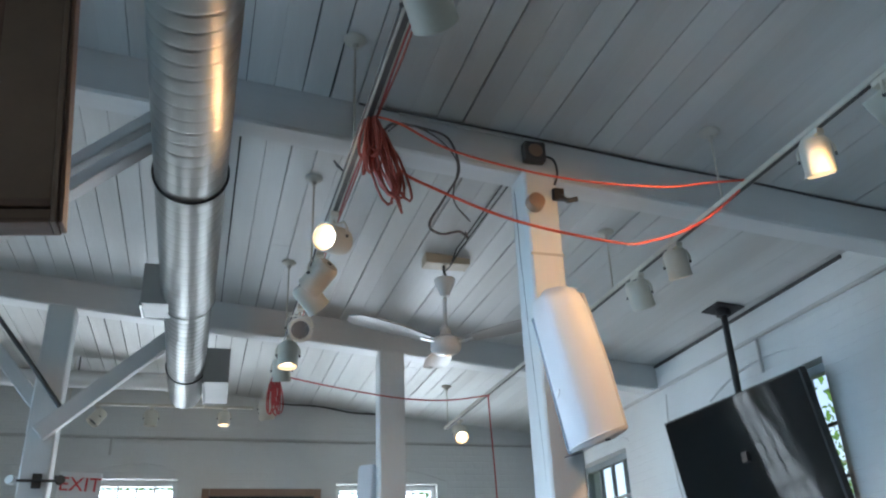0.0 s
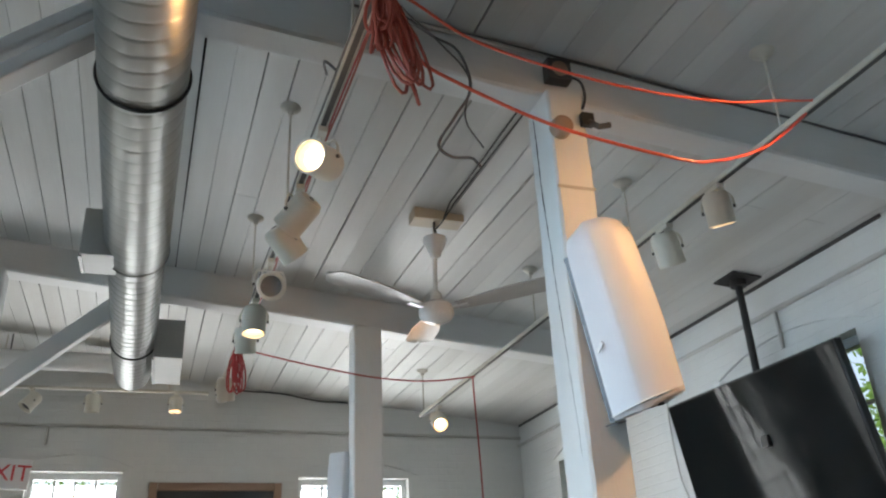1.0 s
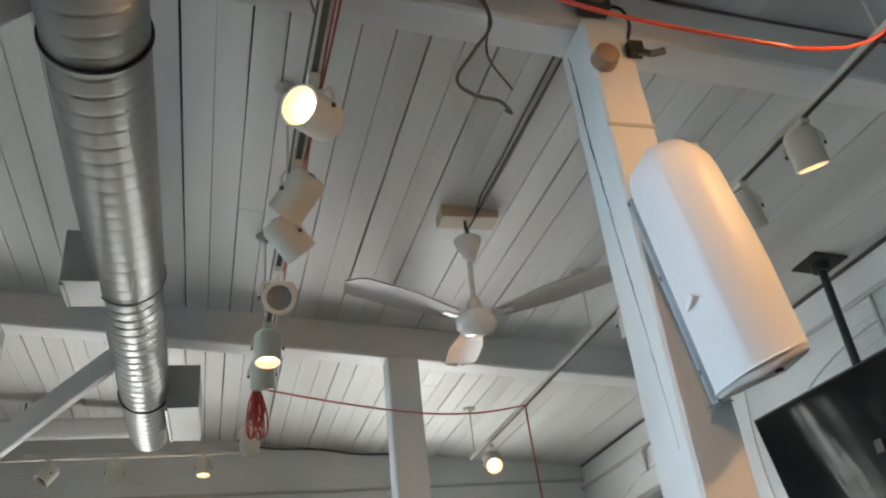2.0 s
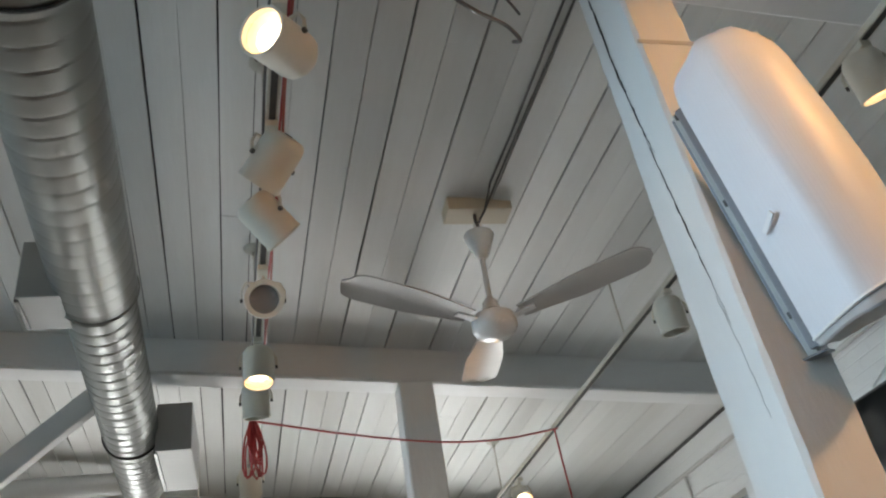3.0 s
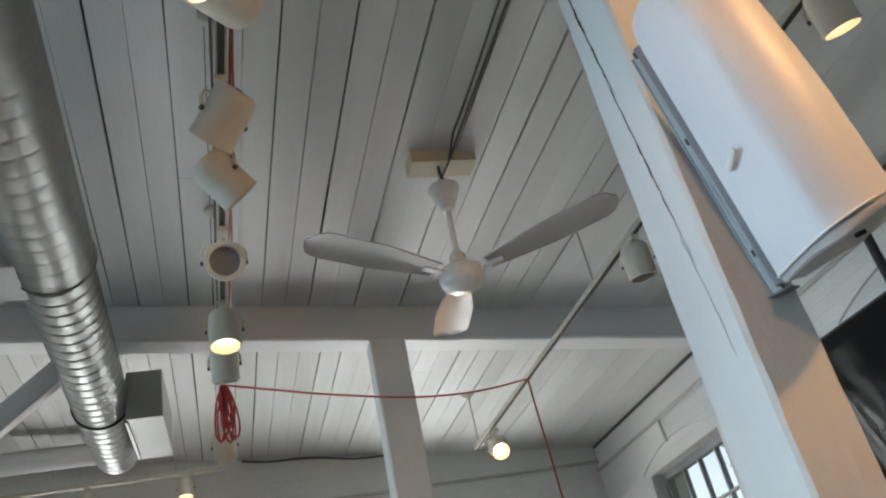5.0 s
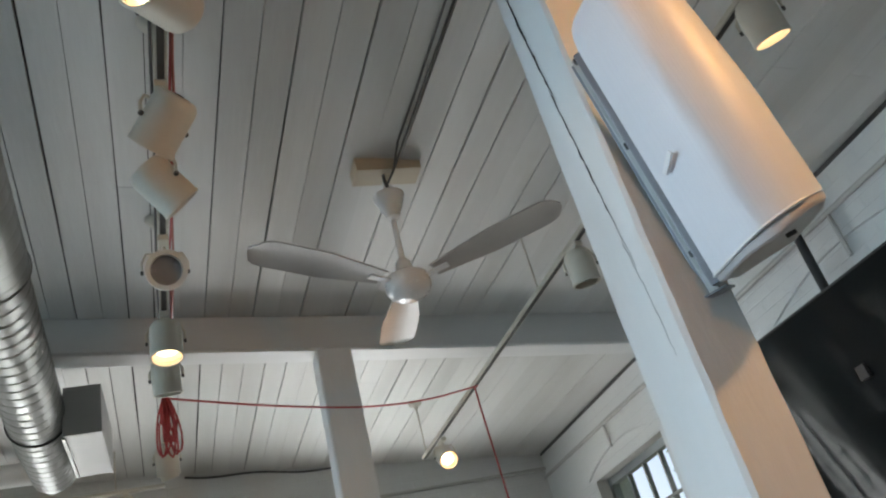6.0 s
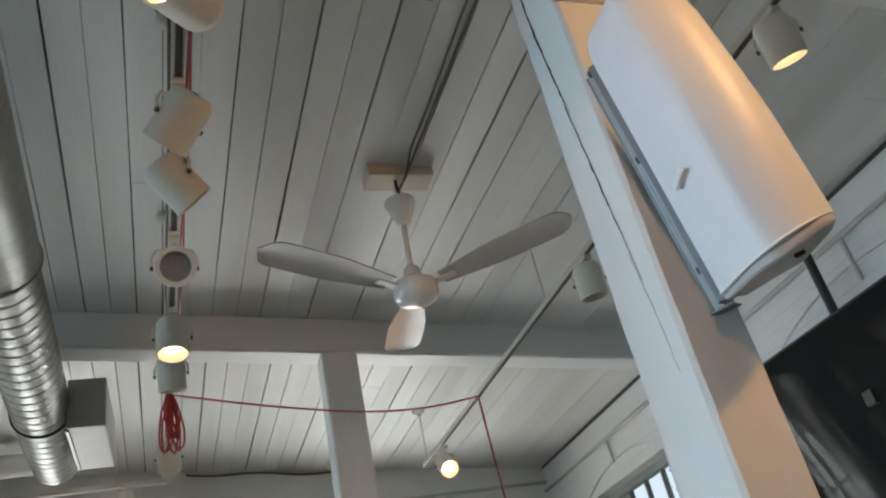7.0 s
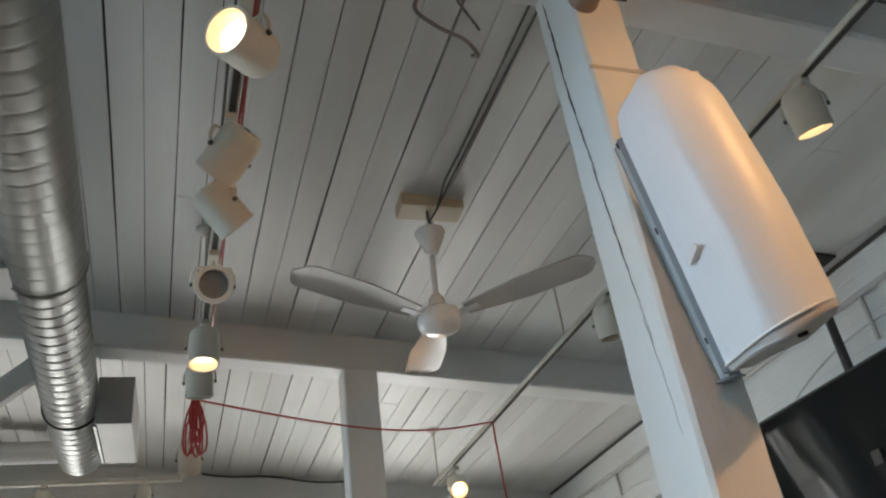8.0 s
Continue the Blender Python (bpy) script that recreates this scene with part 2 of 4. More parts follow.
# ---- room shell ----
def wall_with_openings(name, label, along, face, thick, lo, hi, openings):
    """A wall along x or y at its inner face, from lo to hi, with through openings (start, end, sill, head) under flat arches."""
    bm = bmesh.new()
    top = lambda s: zc(s if along == "x" else face) + 0.12
    cuts = sorted({lo, hi, *(v for o in openings for v in o[:2])})
    far = face + thick

    def slab(a, b, z0a, z1a, z0b, z1b):
        v = []
        for d in (face, far):
            for s, z in ((a, z0a), (b, z0b), (b, z1b), (a, z1a)):
                v.append(bm.verts.new((s, d, z) if along == "x" else (d, s, z)))
        for q in ((0, 1, 2, 3), (7, 6, 5, 4), (0, 4, 5, 1), (1, 5, 6, 2), (2, 6, 7, 3), (3, 7, 4, 0)):
            bm.faces.new([v[k] for k in q])

    for a, b in zip(cuts, cuts[1:]):
        hole = next((o for o in openings if o[0] <= a and o[1] >= b), None)
        if hole is None:
            slab(a, b, 0, top(a), 0, top(b))
        else:
            n = 10
            slab(a, b, 0, hole[2], 0, hole[2])
            arch = lambda s: hole[3]
            for k in range(n):
                p, q = a + (b - a) * k / n, a + (b - a) * (k + 1) / n
                slab(p, q, arch(p), top(p), arch(q), top(q))
    ob = part(name, bm, WALL)
    return tagged(ob, label, "wall", kind="structure")


# The first of these is unseen, added to bring light to the left bays.
FAR_WINDOWS = [(-2.7, -1.7, 1.0, 3.10), (-0.42, 0.40, 1.0, 3.10), (2.06, 3.20, 1.0, 3.06)]
EAST_WINDOWS = [(4.68, 5.88, 1.0, 3.10), (7.50, 8.68, 1.0, 3.08)]
WEST_WINDOWS = [(-1.0, 0.6, 1.0, 3.2), (2.2, 3.8, 1.0, 3.2), (5.2, 6.8, 1.0, 3.2)]
# The south window is added for a little daylight; none is known there.
ADDED_SOUTH_WINDOWS = [(-0.6, 0.8, 1.0, 3.1)]
wall_with_openings("wall_north", "white painted brick end wall with tall windows", "x", Y1, 0.3, X0 - 0.3, X1 + 0.3, FAR_WINDOWS)
wall_with_openings("wall_east", "white painted brick side wall with barred windows", "y", X1, 0.3, Y0, Y1, EAST_WINDOWS)
wall_with_openings("wall_west", "white painted brick wall with tall windows", "y", X0, -0.3, Y0, Y1, WEST_WINDOWS)
wall_with_openings("wall_south", "white painted brick wall", "x", Y0, -0.3, X0 - 0.3, X1 + 0.3, ADDED_SOUTH_WINDOWS)

bm = bmesh.new()
box(bm, (X0 - 0.3, Y0 - 0.3, -0.12), (X1 + 0.3, Y1 + 0.3, 0))
tagged(part("floor", bm, FLOOR), "worn brown wooden floor", "floor", kind="structure")


# each bay of boards: its ends, one joint's place (x, y), the boards' pitch and lean, and how wide its joints stand open, in order
BAYS = (
    (Y0, 3.815, 0.810, 3.7, 0.1333, -0.030, "42666424622424"),
    (3.825, 6.835, 0.733, 6.7, 0.1355, -0.027, "625424462626366245"),
    (6.845, Y1, 0.850, 7.0, 0.1355, -0.022, "4644642642644262522232"),
)
GAP = {"1": 0.0014, "2": 0.0024, "3": 0.0038, "4": 0.0052, "5": 0.0066, "6": 0.0088}


def plank_ceiling():
    """Three bays of long boards between the beams, each with open joints of uneven width."""
    rnd = random.Random(5)
    bm = bmesh.new()
    thick = 0.022

    def joint(x, k, widths):
        """Half the width of one joint along its length: some stand open, some are filled with paint in places."""
        w = GAP[widths[k] if 0 <= k < len(widths) else rnd.choice("112344" if x > 2.5 else "234456")]
        f, ph, fill = rnd.uniform(0.7, 2.2), rnd.uniform(0, 6.3), (0.75 if w < 0.005 else 0.22)
        return lambda y: max(0.0003, 0.5 * w * (1.0 + fill * math.sin(f * y + ph) + 0.15 * math.sin(4.3 * y + 2 * ph) + 0.08 * math.sin(17 * y + ph)))

    for y0, y1, xr, yr, pitch, lean, widths in BAYS:
        k = -int((xr - X0 + 0.6) / pitch)
        last = joint(xr + k * pitch, k, widths)
        while xr + k * pitch < X1 + 0.7:
            x = xr + k * pitch
            ends = [y0]
            if rnd.random() < 0.06:
                ends.append(y0 + (y1 - y0) * rnd.uniform(0.2, 0.8))
            ends.append(y1)
            nxt = joint(x + pitch, k + 1, widths)
            lift = rnd.uniform(-0.002, 0.002)
            for s, e in zip(ends, ends[1:]):
                rows = []
                for i in range(15):
                    y = s + 0.0015 + (e - s - 0.003) * i / 14
                    row = []
                    for px, dz in ((x + last(y), 0), (x + pitch - nxt(y), 0), (x + pitch - nxt(y), thick), (x + last(y), thick)):
                        qx = min(max(px + lean * (y - yr), X0 - 0.2), X1 + 0.2)
                        row.append(bm.verts.new((qx, y, zc(qx) + dz + lift)))
                    rows.append(row)
                for p, q in zip(rows, rows[1:]):
                    for i in range(4):
                        bm.faces.new((p[i], p[(i + 1) % 4], q[(i + 1) % 4], q[i]))
                bm.faces.new(rows[0])
                bm.faces.new(rows[-1])
            last = nxt
            k += 1
    return tagged(part("ceiling", bm, PLANK), "white painted plank ceiling with dark open joints", "ceiling", kind="structure")


plank_ceiling()
# Near-black sheet behind the boards: the open joints' shade, put into its colour.
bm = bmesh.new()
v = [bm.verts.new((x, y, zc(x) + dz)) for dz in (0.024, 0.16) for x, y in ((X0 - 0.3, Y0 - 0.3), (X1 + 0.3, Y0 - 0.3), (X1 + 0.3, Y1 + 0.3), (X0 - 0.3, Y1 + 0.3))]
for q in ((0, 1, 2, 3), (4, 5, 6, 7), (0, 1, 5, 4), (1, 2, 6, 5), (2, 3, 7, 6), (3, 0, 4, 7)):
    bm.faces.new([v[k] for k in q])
tagged(part("roof", bm, DARK), "near-black sheet above the planks for the shade in their joints", "roof", kind="structure")


def window(name, along, face, a, b, z0, z1, cols, rows, out, bars):
    """Frame, bars and panes set in the depth of the wall; a flat brick arch stands proud over it."""
    w = thing(name, (0, 0, 0), "tall multi-pane window with thin bars in white brick", "window", kind="structure")
    d0 = face + out * 0.14
    flip = (lambda s, d, z: (s, d, z)) if along == "x" else (lambda s, d, z: (d, s, z))

    def bar(bm, s0, s1, zz0, zz1, dep):
        p, q = flip(s0, d0 - dep / 2, zz0), flip(s1, d0 + dep / 2, zz1)
        box(bm, [min(i, j) for i, j in zip(p, q)], [max(i, j) for i, j in zip(p, q)], 0.004)

    bm = bmesh.new()
    for s0, s1, p0, p1 in ((a, a + 0.05, z0, z1), (b - 0.05, b, z0, z1), (a + 0.05, b - 0.05, z1 - 0.06, z1), (a + 0.05, b - 0.05, z0, z0 + 0.06)):
        bar(bm, s0, s1, p0, p1, 0.07)
    part("window_frame", bm, bars, w)
    wid, hei = (b - a - 0.1) / cols, (z1 - z0 - 0.12) / rows
    for k in range(1, cols):
        bm = bmesh.new()
        bar(bm, a + 0.05 + wid * k - 0.011, a + 0.05 + wid * k + 0.011, z0 + 0.06, z1 - 0.06, 0.04)
        part("bar", bm, bars, w)
    for k in range(1, rows):
        bm = bmesh.new()
        bar(bm, a + 0.05, b - 0.05, z0 + 0.06 + hei * k - 0.011, z0 + 0.06 + hei * k + 0.011, 0.034)
        part("bar", bm, bars, w)
    bm = bmesh.new()
    bar(bm, a + 0.05, b - 0.05, z0 + 0.06, z1 - 0.06, 0.004)
    g = part("pane", bm, GLASS, w)
    g.visible_shadow = False
    bm = bmesh.new()
    p, q = flip(a - 0.03, face - out * 0.05, z0 - 0.05), flip(b + 0.03, face + out * 0.1, z0)
    box(bm, [min(i, j) for i, j in zip(p, q)], [max(i, j) for i, j in zip(p, q)], 0.006)
    part("window_sill", bm, SASHWHITE, w)
    bm = bmesh.new()
    n, mid, half = 14, (a + b) / 2, (b - a) / 2 + 0.1
    ring = []
    for k in range(n + 1):
        s = -half + 2 * half * k / n
        rise = 0.13 * (1 - (s / half) ** 2)
        for h in (0.03, 0.055):
            for dep in (0, 0.018):
                ring.append(bm.verts.new(flip(mid + s, face - out * dep, z1 + h + rise)))
    for k in range(n):
        i, j = 4 * k, 4 * k + 4
        for p0, p1 in ((0, 1), (1, 3), (3, 2), (2, 0)):
            bm.faces.new((ring[i + p0], ring[i + p1], ring[j + p1], ring[j + p0]))
    part("arch", bm, WALL, w, "raised brick arch line over the window")


for i, (a, b, z0, z1) in enumerate(FAR_WINDOWS):
    window(f"window_{i + 1}", "x", Y1, a, b, z0, z1, 4 if b - a < 1.05 else 5, 6, 1, SASHWHITE)
for i, (a, b, z0, z1) in enumerate(EAST_WINDOWS):
    window(f"window_{i + 4}", "y", X1, a, b, z0, z1, 4, 6, 1, SASH)
for i, (a, b, z0, z1) in enumerate(WEST_WINDOWS):
    window(f"window_{i + 6}", "y", X0, a, b, z0, z1, 5, 6, -1, SASHWHITE)
for i, (a, b, z0, z1) in enumerate(ADDED_SOUTH_WINDOWS):
    window(f"window_{i + 9}", "x", Y0, a, b, z0, z1, 5, 6, -1, SASHWHITE)
for (a, b, z0, z1), watts in zip(FAR_WINDOWS, FARW):
    window_light((a + b) / 2, Y1 + 0.35, (z0 + z1) / 2, (0, -1, 0.25), b - a, z1 - z0, watts)
for (a, b, z0, z1), watts in zip(WEST_WINDOWS, WESTW):
    window_light(X0 - 0.35, (a + b) / 2, (z0 + z1) / 2, (1, 0, -0.16), b - a, z1 - z0, watts, (0.48, 0.75, 1.0), 80)
for a, b, z0, z1 in ADDED_SOUTH_WINDOWS:
    window_light((a + b) / 2, Y0 - 0.35, (z0 + z1) / 2, (0, 1, -0.2), b - a, z1 - z0, SOUTHW)


# ---- timber frame ----
def sheared_beam(name, y0, y1, label):
    """A squared timber across the room that follows the ceiling's slope, with softened, slightly wavy edges."""
    bm = bmesh.new()
    rnd, n, rows = random.Random(name + str(y0)), 46, []
    for k in range(n + 1):
        x = X0 + (X1 - X0) * k / n
        j = [rnd.uniform(-0.0025, 0.0025) for _ in range(8)]
        lo, hi, c = zb(x), zc(x) - 0.003, 0.012
        ring = [(y0 + j[0], hi), (y0 + j[1], lo + c), (y0 + c, lo + j[2]), (y1 - c, lo + j[3]), (y1 + j[4], lo + c), (y1 + j[5], hi)]
        rows.append([bm.verts.new((x, y, z)) for y, z in ring])
    for a, b in zip(rows, rows[1:]):
        for i in range(6):
            bm.faces.new((a[i], a[(i + 1) % 6], b[(i + 1) % 6], b[i]))
    bm.faces.new(rows[0])
    bm.faces.new(rows[-1])
    return tagged(part(name, bm, BEAMPAINT), label, "beam", "cross beams", "structure")


sheared_beam("beam", 3.745, 3.905, "white painted timber beam on the near post")
sheared_beam("beam", 6.75, 6.925, "white painted timber beam on the far posts")
sheared_beam("beam", 0.55, 0.72, "white painted timber beam overhead")


def upright(x0, x1, y0, y1, label, crack=False):
    """A square post with worn edges; the near one has a long drying crack."""
    p = thing("post", ((x0 + x1) / 2, (y0 + y1) / 2, 0), label, "post", "timber posts")
    w, d, h = (x1 - x0) / 2, (y1 - y0) / 2, zb((x0 + x1) / 2) + 0.008
    bm, rnd, n, rows = bmesh.new(), random.Random(int(x0 * 100)), 60, []
    for k in range(n + 1):
        z = h * k / n
        c = 0.008 + rnd.uniform(0, 0.003)
        j = lambda: rnd.uniform(-0.0008, 0.0008)
        ring = [(-w + c, -d), (w - c, -d), (w, -d + c), (w, d - c), (w - c, d), (-w + c, d), (-w, d - c), (-w, -d + c)]
        rows.append([bm.verts.new((x + j(), y + j(), z)) for x, y in ring])
    for a, b in zip(rows, rows[1:]):
        for i in range(8):
            bm.faces.new((a[i], a[(i + 1) % 8], b[(i + 1) % 8], b[i]))
    bm.faces.new(rows[0])
    bm.faces.new(rows[-1])
    part("shaft", bm, TIMBER, p)
    if crack:
        for run, wide in ((((0.048, 3.62), (0.040, 3.45), (0.036, 3.25), (0.026, 3.10), (0.012, 2.97), (0.002, 2.90)), 0.0038),
                          (((0.016, 2.95), (0.002, 2.82), (-0.012, 2.68), (-0.024, 2.54), (-0.040, 2.38)), 0.0022), (((-0.026, 2.46), (-0.044, 2.30), (-0.052, 2.16)), 0.0007)):
            bm = bmesh.new()
            pts = smooth_path([(-w - 0.0012, y + rnd.uniform(-0.002, 0.002), z) for y, z in run], 9)
            rows = []
            for i, q in enumerate(pts):
                t = i / (len(pts) - 1)
                half = wide * min(1, (t + 0.02) / 0.08, (1.02 - t) / 0.3) * (1 + 0.6 * rnd.uniform(-1, 1))
                rows.append([bm.verts.new(q + Vector((dx, dy * half + 0.0022 * math.sin(i * 1.9) * math.sin(i * 0.7), 0))) for dx, dy in ((0, -1), (-0.0006, 0), (0, 1))])
            for a, b in zip(rows, rows[1:]):
                for i in range(2):
                    bm.faces.new((a[i], a[i + 1], b[i + 1], b[i]))
            part("crack", bm, DARK, p, "dark drying crack in the timber")
    return p


upright(2.17, 2.335, 3.70, 3.905, "white painted timber post with a long drying crack", True)
upright(2.01, 2.218, 6.75, 6.925, "white painted square timber post under the far beam")
upright(-0.525, -0.33, 6.75, 6.925, "white painted timber post with two knee braces")
upright(-0.50, -0.30, 3.745, 3.905, "white painted timber post with a knee brace")
upright(2.10, 2.30, 0.55, 0.72, "white painted timber post")


def brace(x0, z0, x1, z1, y, deep=0.10, tall=0.10):
    """A knee brace between post and beam."""
    a, b = Vector((x0, y, z0)), Vector((x1, y, z1))
    ln = (b - a).length
    p = thing("knee_brace", Matrix.Translation(a) @ pose(0, 0, 0, 0, -math.degrees(math.atan2(z1 - z0, x1 - x0))), "white painted timber knee brace between post and beam", "brace", "knee braces")
    bm = bmesh.new()
    box(bm, (0, -deep / 2, -tall / 2), (ln, deep / 2, tall / 2), 0.01)
    part("timber", bm, BEAMPAINT, p)


brace(-0.44, 2.935, 0.45, 3.755, 6.708, 0.076, 0.12)
brace(-0.40, 3.06, -1.10, 3.88, 6.84, 0.11, 0.10)
brace(-0.40, 3.04, 0.46, 3.83, 3.82, 0.10, 0.055)
brace(-0.40, 2.92, 0.52, 3.765, 3.82, 0.10, 0.055)


# ---- spiral duct ----
def duct():
    d = thing("spiral_duct", (0, 0, 0), "round galvanised spiral air duct hung under the ceiling", "air duct")
    ax = lambda y: 0.605 + SKEW * (y - 3.5)
    z0, n, pitch = 3.555, 40, 0.088

    def shell(y0, y1, r, name, label, taper=0.0, deep=0.60):
        bm, steps, rows = bmesh.new(), int((y1 - y0) / 0.0073), []
        for i in range(steps + 1):
            y = y0 + (y1 - y0) * i / steps
            row = []
            for k in range(n):
                f = (y / pitch + k / n) % 1.0
                bead = deep * (-0.0034 if f < 0.085 else 0.0017 if f < 0.22 else 0.0012 * math.sin(f * math.pi))
                q = r + bead - taper * max(0, (i / steps - 0.8) / 0.2)
                row.append(bm.verts.new((ax(y) + q * math.cos(2 * math.pi * k / n), y, z0 + q * math.sin(2 * math.pi * k / n))))
            rows.append(row)
        for a, b in zip(rows, rows[1:]):
            for k in range(n):
                bm.faces.new((a[k], a[(k + 1) % n], b[(k + 1) % n], b[k]))
        bm.faces.new(rows[0])
        bm.faces.new(rows[-1])
        part(name, bm, GALV, d, label, True)

    shell(Y0, 5.45, 0.162, "near_run", "wider run of ribbed spiral duct", 0.0, 0.5)
    shell(5.45, 7.84, 0.148, "far_run", "narrower run of ribbed spiral duct", 0.012, 1.1)
    for y, r in ((2.2, 0.166), (3.86, 0.168), (5.44, 0.166), (6.98, 0.153)):
        bm = bmesh.new()
        tube(bm, [(ax(y) + r * math.cos(a), y, z0 + r * math.sin(a)) for a in [2 * math.pi * k / 40 for k in range(41)]], 0.006 if y != 5.44 else 0.003, 6)
        part("band", bm, STRAP if y != 5.44 else GALV, d, "thin dark hanger band", True)
        if y != 5.44:
            bm = bmesh.new()
            tube(bm, [(ax(y), y, z0 + r), (ax(y), y, zc(ax(y)) + 0.005)], 0.004, 6)
            part("hanger", bm, STRAP, d)
    for name, lo, hi in (("outlet", (0.64, 6.88, 3.40), (0.835, 7.56, 3.68)), ("outlet", (0.285, 5.28, 3.43), (0.45, 5.54, 3.69))):
        bm = bmesh.new()
        box(bm, lo, hi, 0.006)
        o = part(name, bm, GALVBOX, d, "box-shaped sheet metal side outlet")
        bm = bmesh.new()
        box(bm, (lo[0] - 0.006, lo[1] + 0.02, lo[2] - 0.010), (lo[0] + 0.012, hi[1] - 0.02, lo[2] + 0.02), 0.003)
        part("seam", bm, GALV, o)


duct()


# ---- track lighting ----
def track(name, x, z, y0, y1, rods, skew=SKEW, yref=4.5):
    t = thing(name, (x, yref, z), "cream metal lighting track hung on thin rods", "lighting track", "lighting tracks")
    bm = bmesh.new()
    box(bm, (-0.018, y0 - yref, -0.012), (0.018, y1 - yref, 0.012), 0.003)
    bmesh.ops.transform(bm, matrix=Matrix(((1, skew, 0, 0), (0, 1, 0, 0), (0, 0, 1, 0), (0, 0, 0, 1))), verts=bm.verts)
    rail = part("rail", bm, TRACK, t)
    bm = bmesh.new()
    box(bm, (-0.010, y0 - yref + 0.01, -0.0145), (0.010, y1 - yref - 0.01, -0.0122))
    bmesh.ops.transform(bm, matrix=Matrix(((1, skew, 0, 0), (0, 1, 0, 0), (0, 0, 1, 0), (0, 0, 0, 1))), verts=bm.verts)
    part("slot", bm, DARKSTEEL, rail, "dark contact slot under the rail")
    for y in rods:
        dx, top = skew * (y - yref), zc(x + skew * (y - yref)) - z
        bm = bmesh.new()
        tube(bm, [(dx, y - yref, 0.012), (dx, y - yref, top)], 0.005, 8)
        rod = part("rod", bm, TRACK, t, "", True)
        bm = bmesh.new()
        lathe(bm, [(0.012, -0.05), (0.016, -0.03), (0.045, -0.014), (0.052, -0.004), (0.052, 0.002)], 20, Matrix.Translation((dx, y - yref, top)))
        part("canopy", bm, TRACK, rod, "round ceiling canopy", True)
    return t


LX = lambda y: 1.225 + SKEW * (y - 4.5)
RX = lambda y: 3.03 - 0.017 * (y - 4.5)
LZ, RZ = 3.37, 3.40
track("lighting_track", LX(4.5), LZ, 1.2, 7.3, (2.0, 3.29, 4.55, 5.78))
track("lighting_track", RX(4.5), RZ, 1.2, 8.29, (2.0, 3.40, 4.56, 5.78, 8.20), -0.017)


def branch_pipe():
    p = thing("pipe", (0.3, 8.85, 3.93), "thick white painted pipe along the far bay", "pipe")
    bm = bmesh.new()
    tube(bm, [(X0 - 0.28, 0, 0), (-0.06, 0, 0), (0.0, 0, 0)], 0.085, 20)
    part("run", bm, BEAMPAINT, p, "", True)
    bm = bmesh.new()
    lathe(bm, [(0.09, -0.03), (0.094, -0.02), (0.094, 0.02), (0.09, 0.03)], 20, pose(-0.04, 0, 0, 0, 90, 0))
    part("coupling", bm, BEAMPAINT, p, "", True)
    for x in (-0.9, -2.4):
        bm = bmesh.new()
        tube(bm, [(x, 0, 0.08), (x, 0, zc(0.3 + x) - 3.93)], 0.006, 8)
        part("hanger", bm, STRAP, p)


branch_pipe()


def cross_track():
    t = thing("lighting_track", (0.25, 8.9, 3.70), "cream lighting track across the far bay", "lighting track", "lighting tracks")
    bm = bmesh.new()
    box(bm, (-1.1, -0.018, -0.012), (0.85, 0.018, 0.012), 0.003)
    part("rail", bm, TRACK, t)
    for x in (-0.9, 0.5):
        bm = bmesh.new()
        tube(bm, [(x, 0, 0.012), (x, 0, zc(x + 0.25) - 3.70)], 0.005, 8)
        part("rod", bm, TRACK, t)


cross_track()


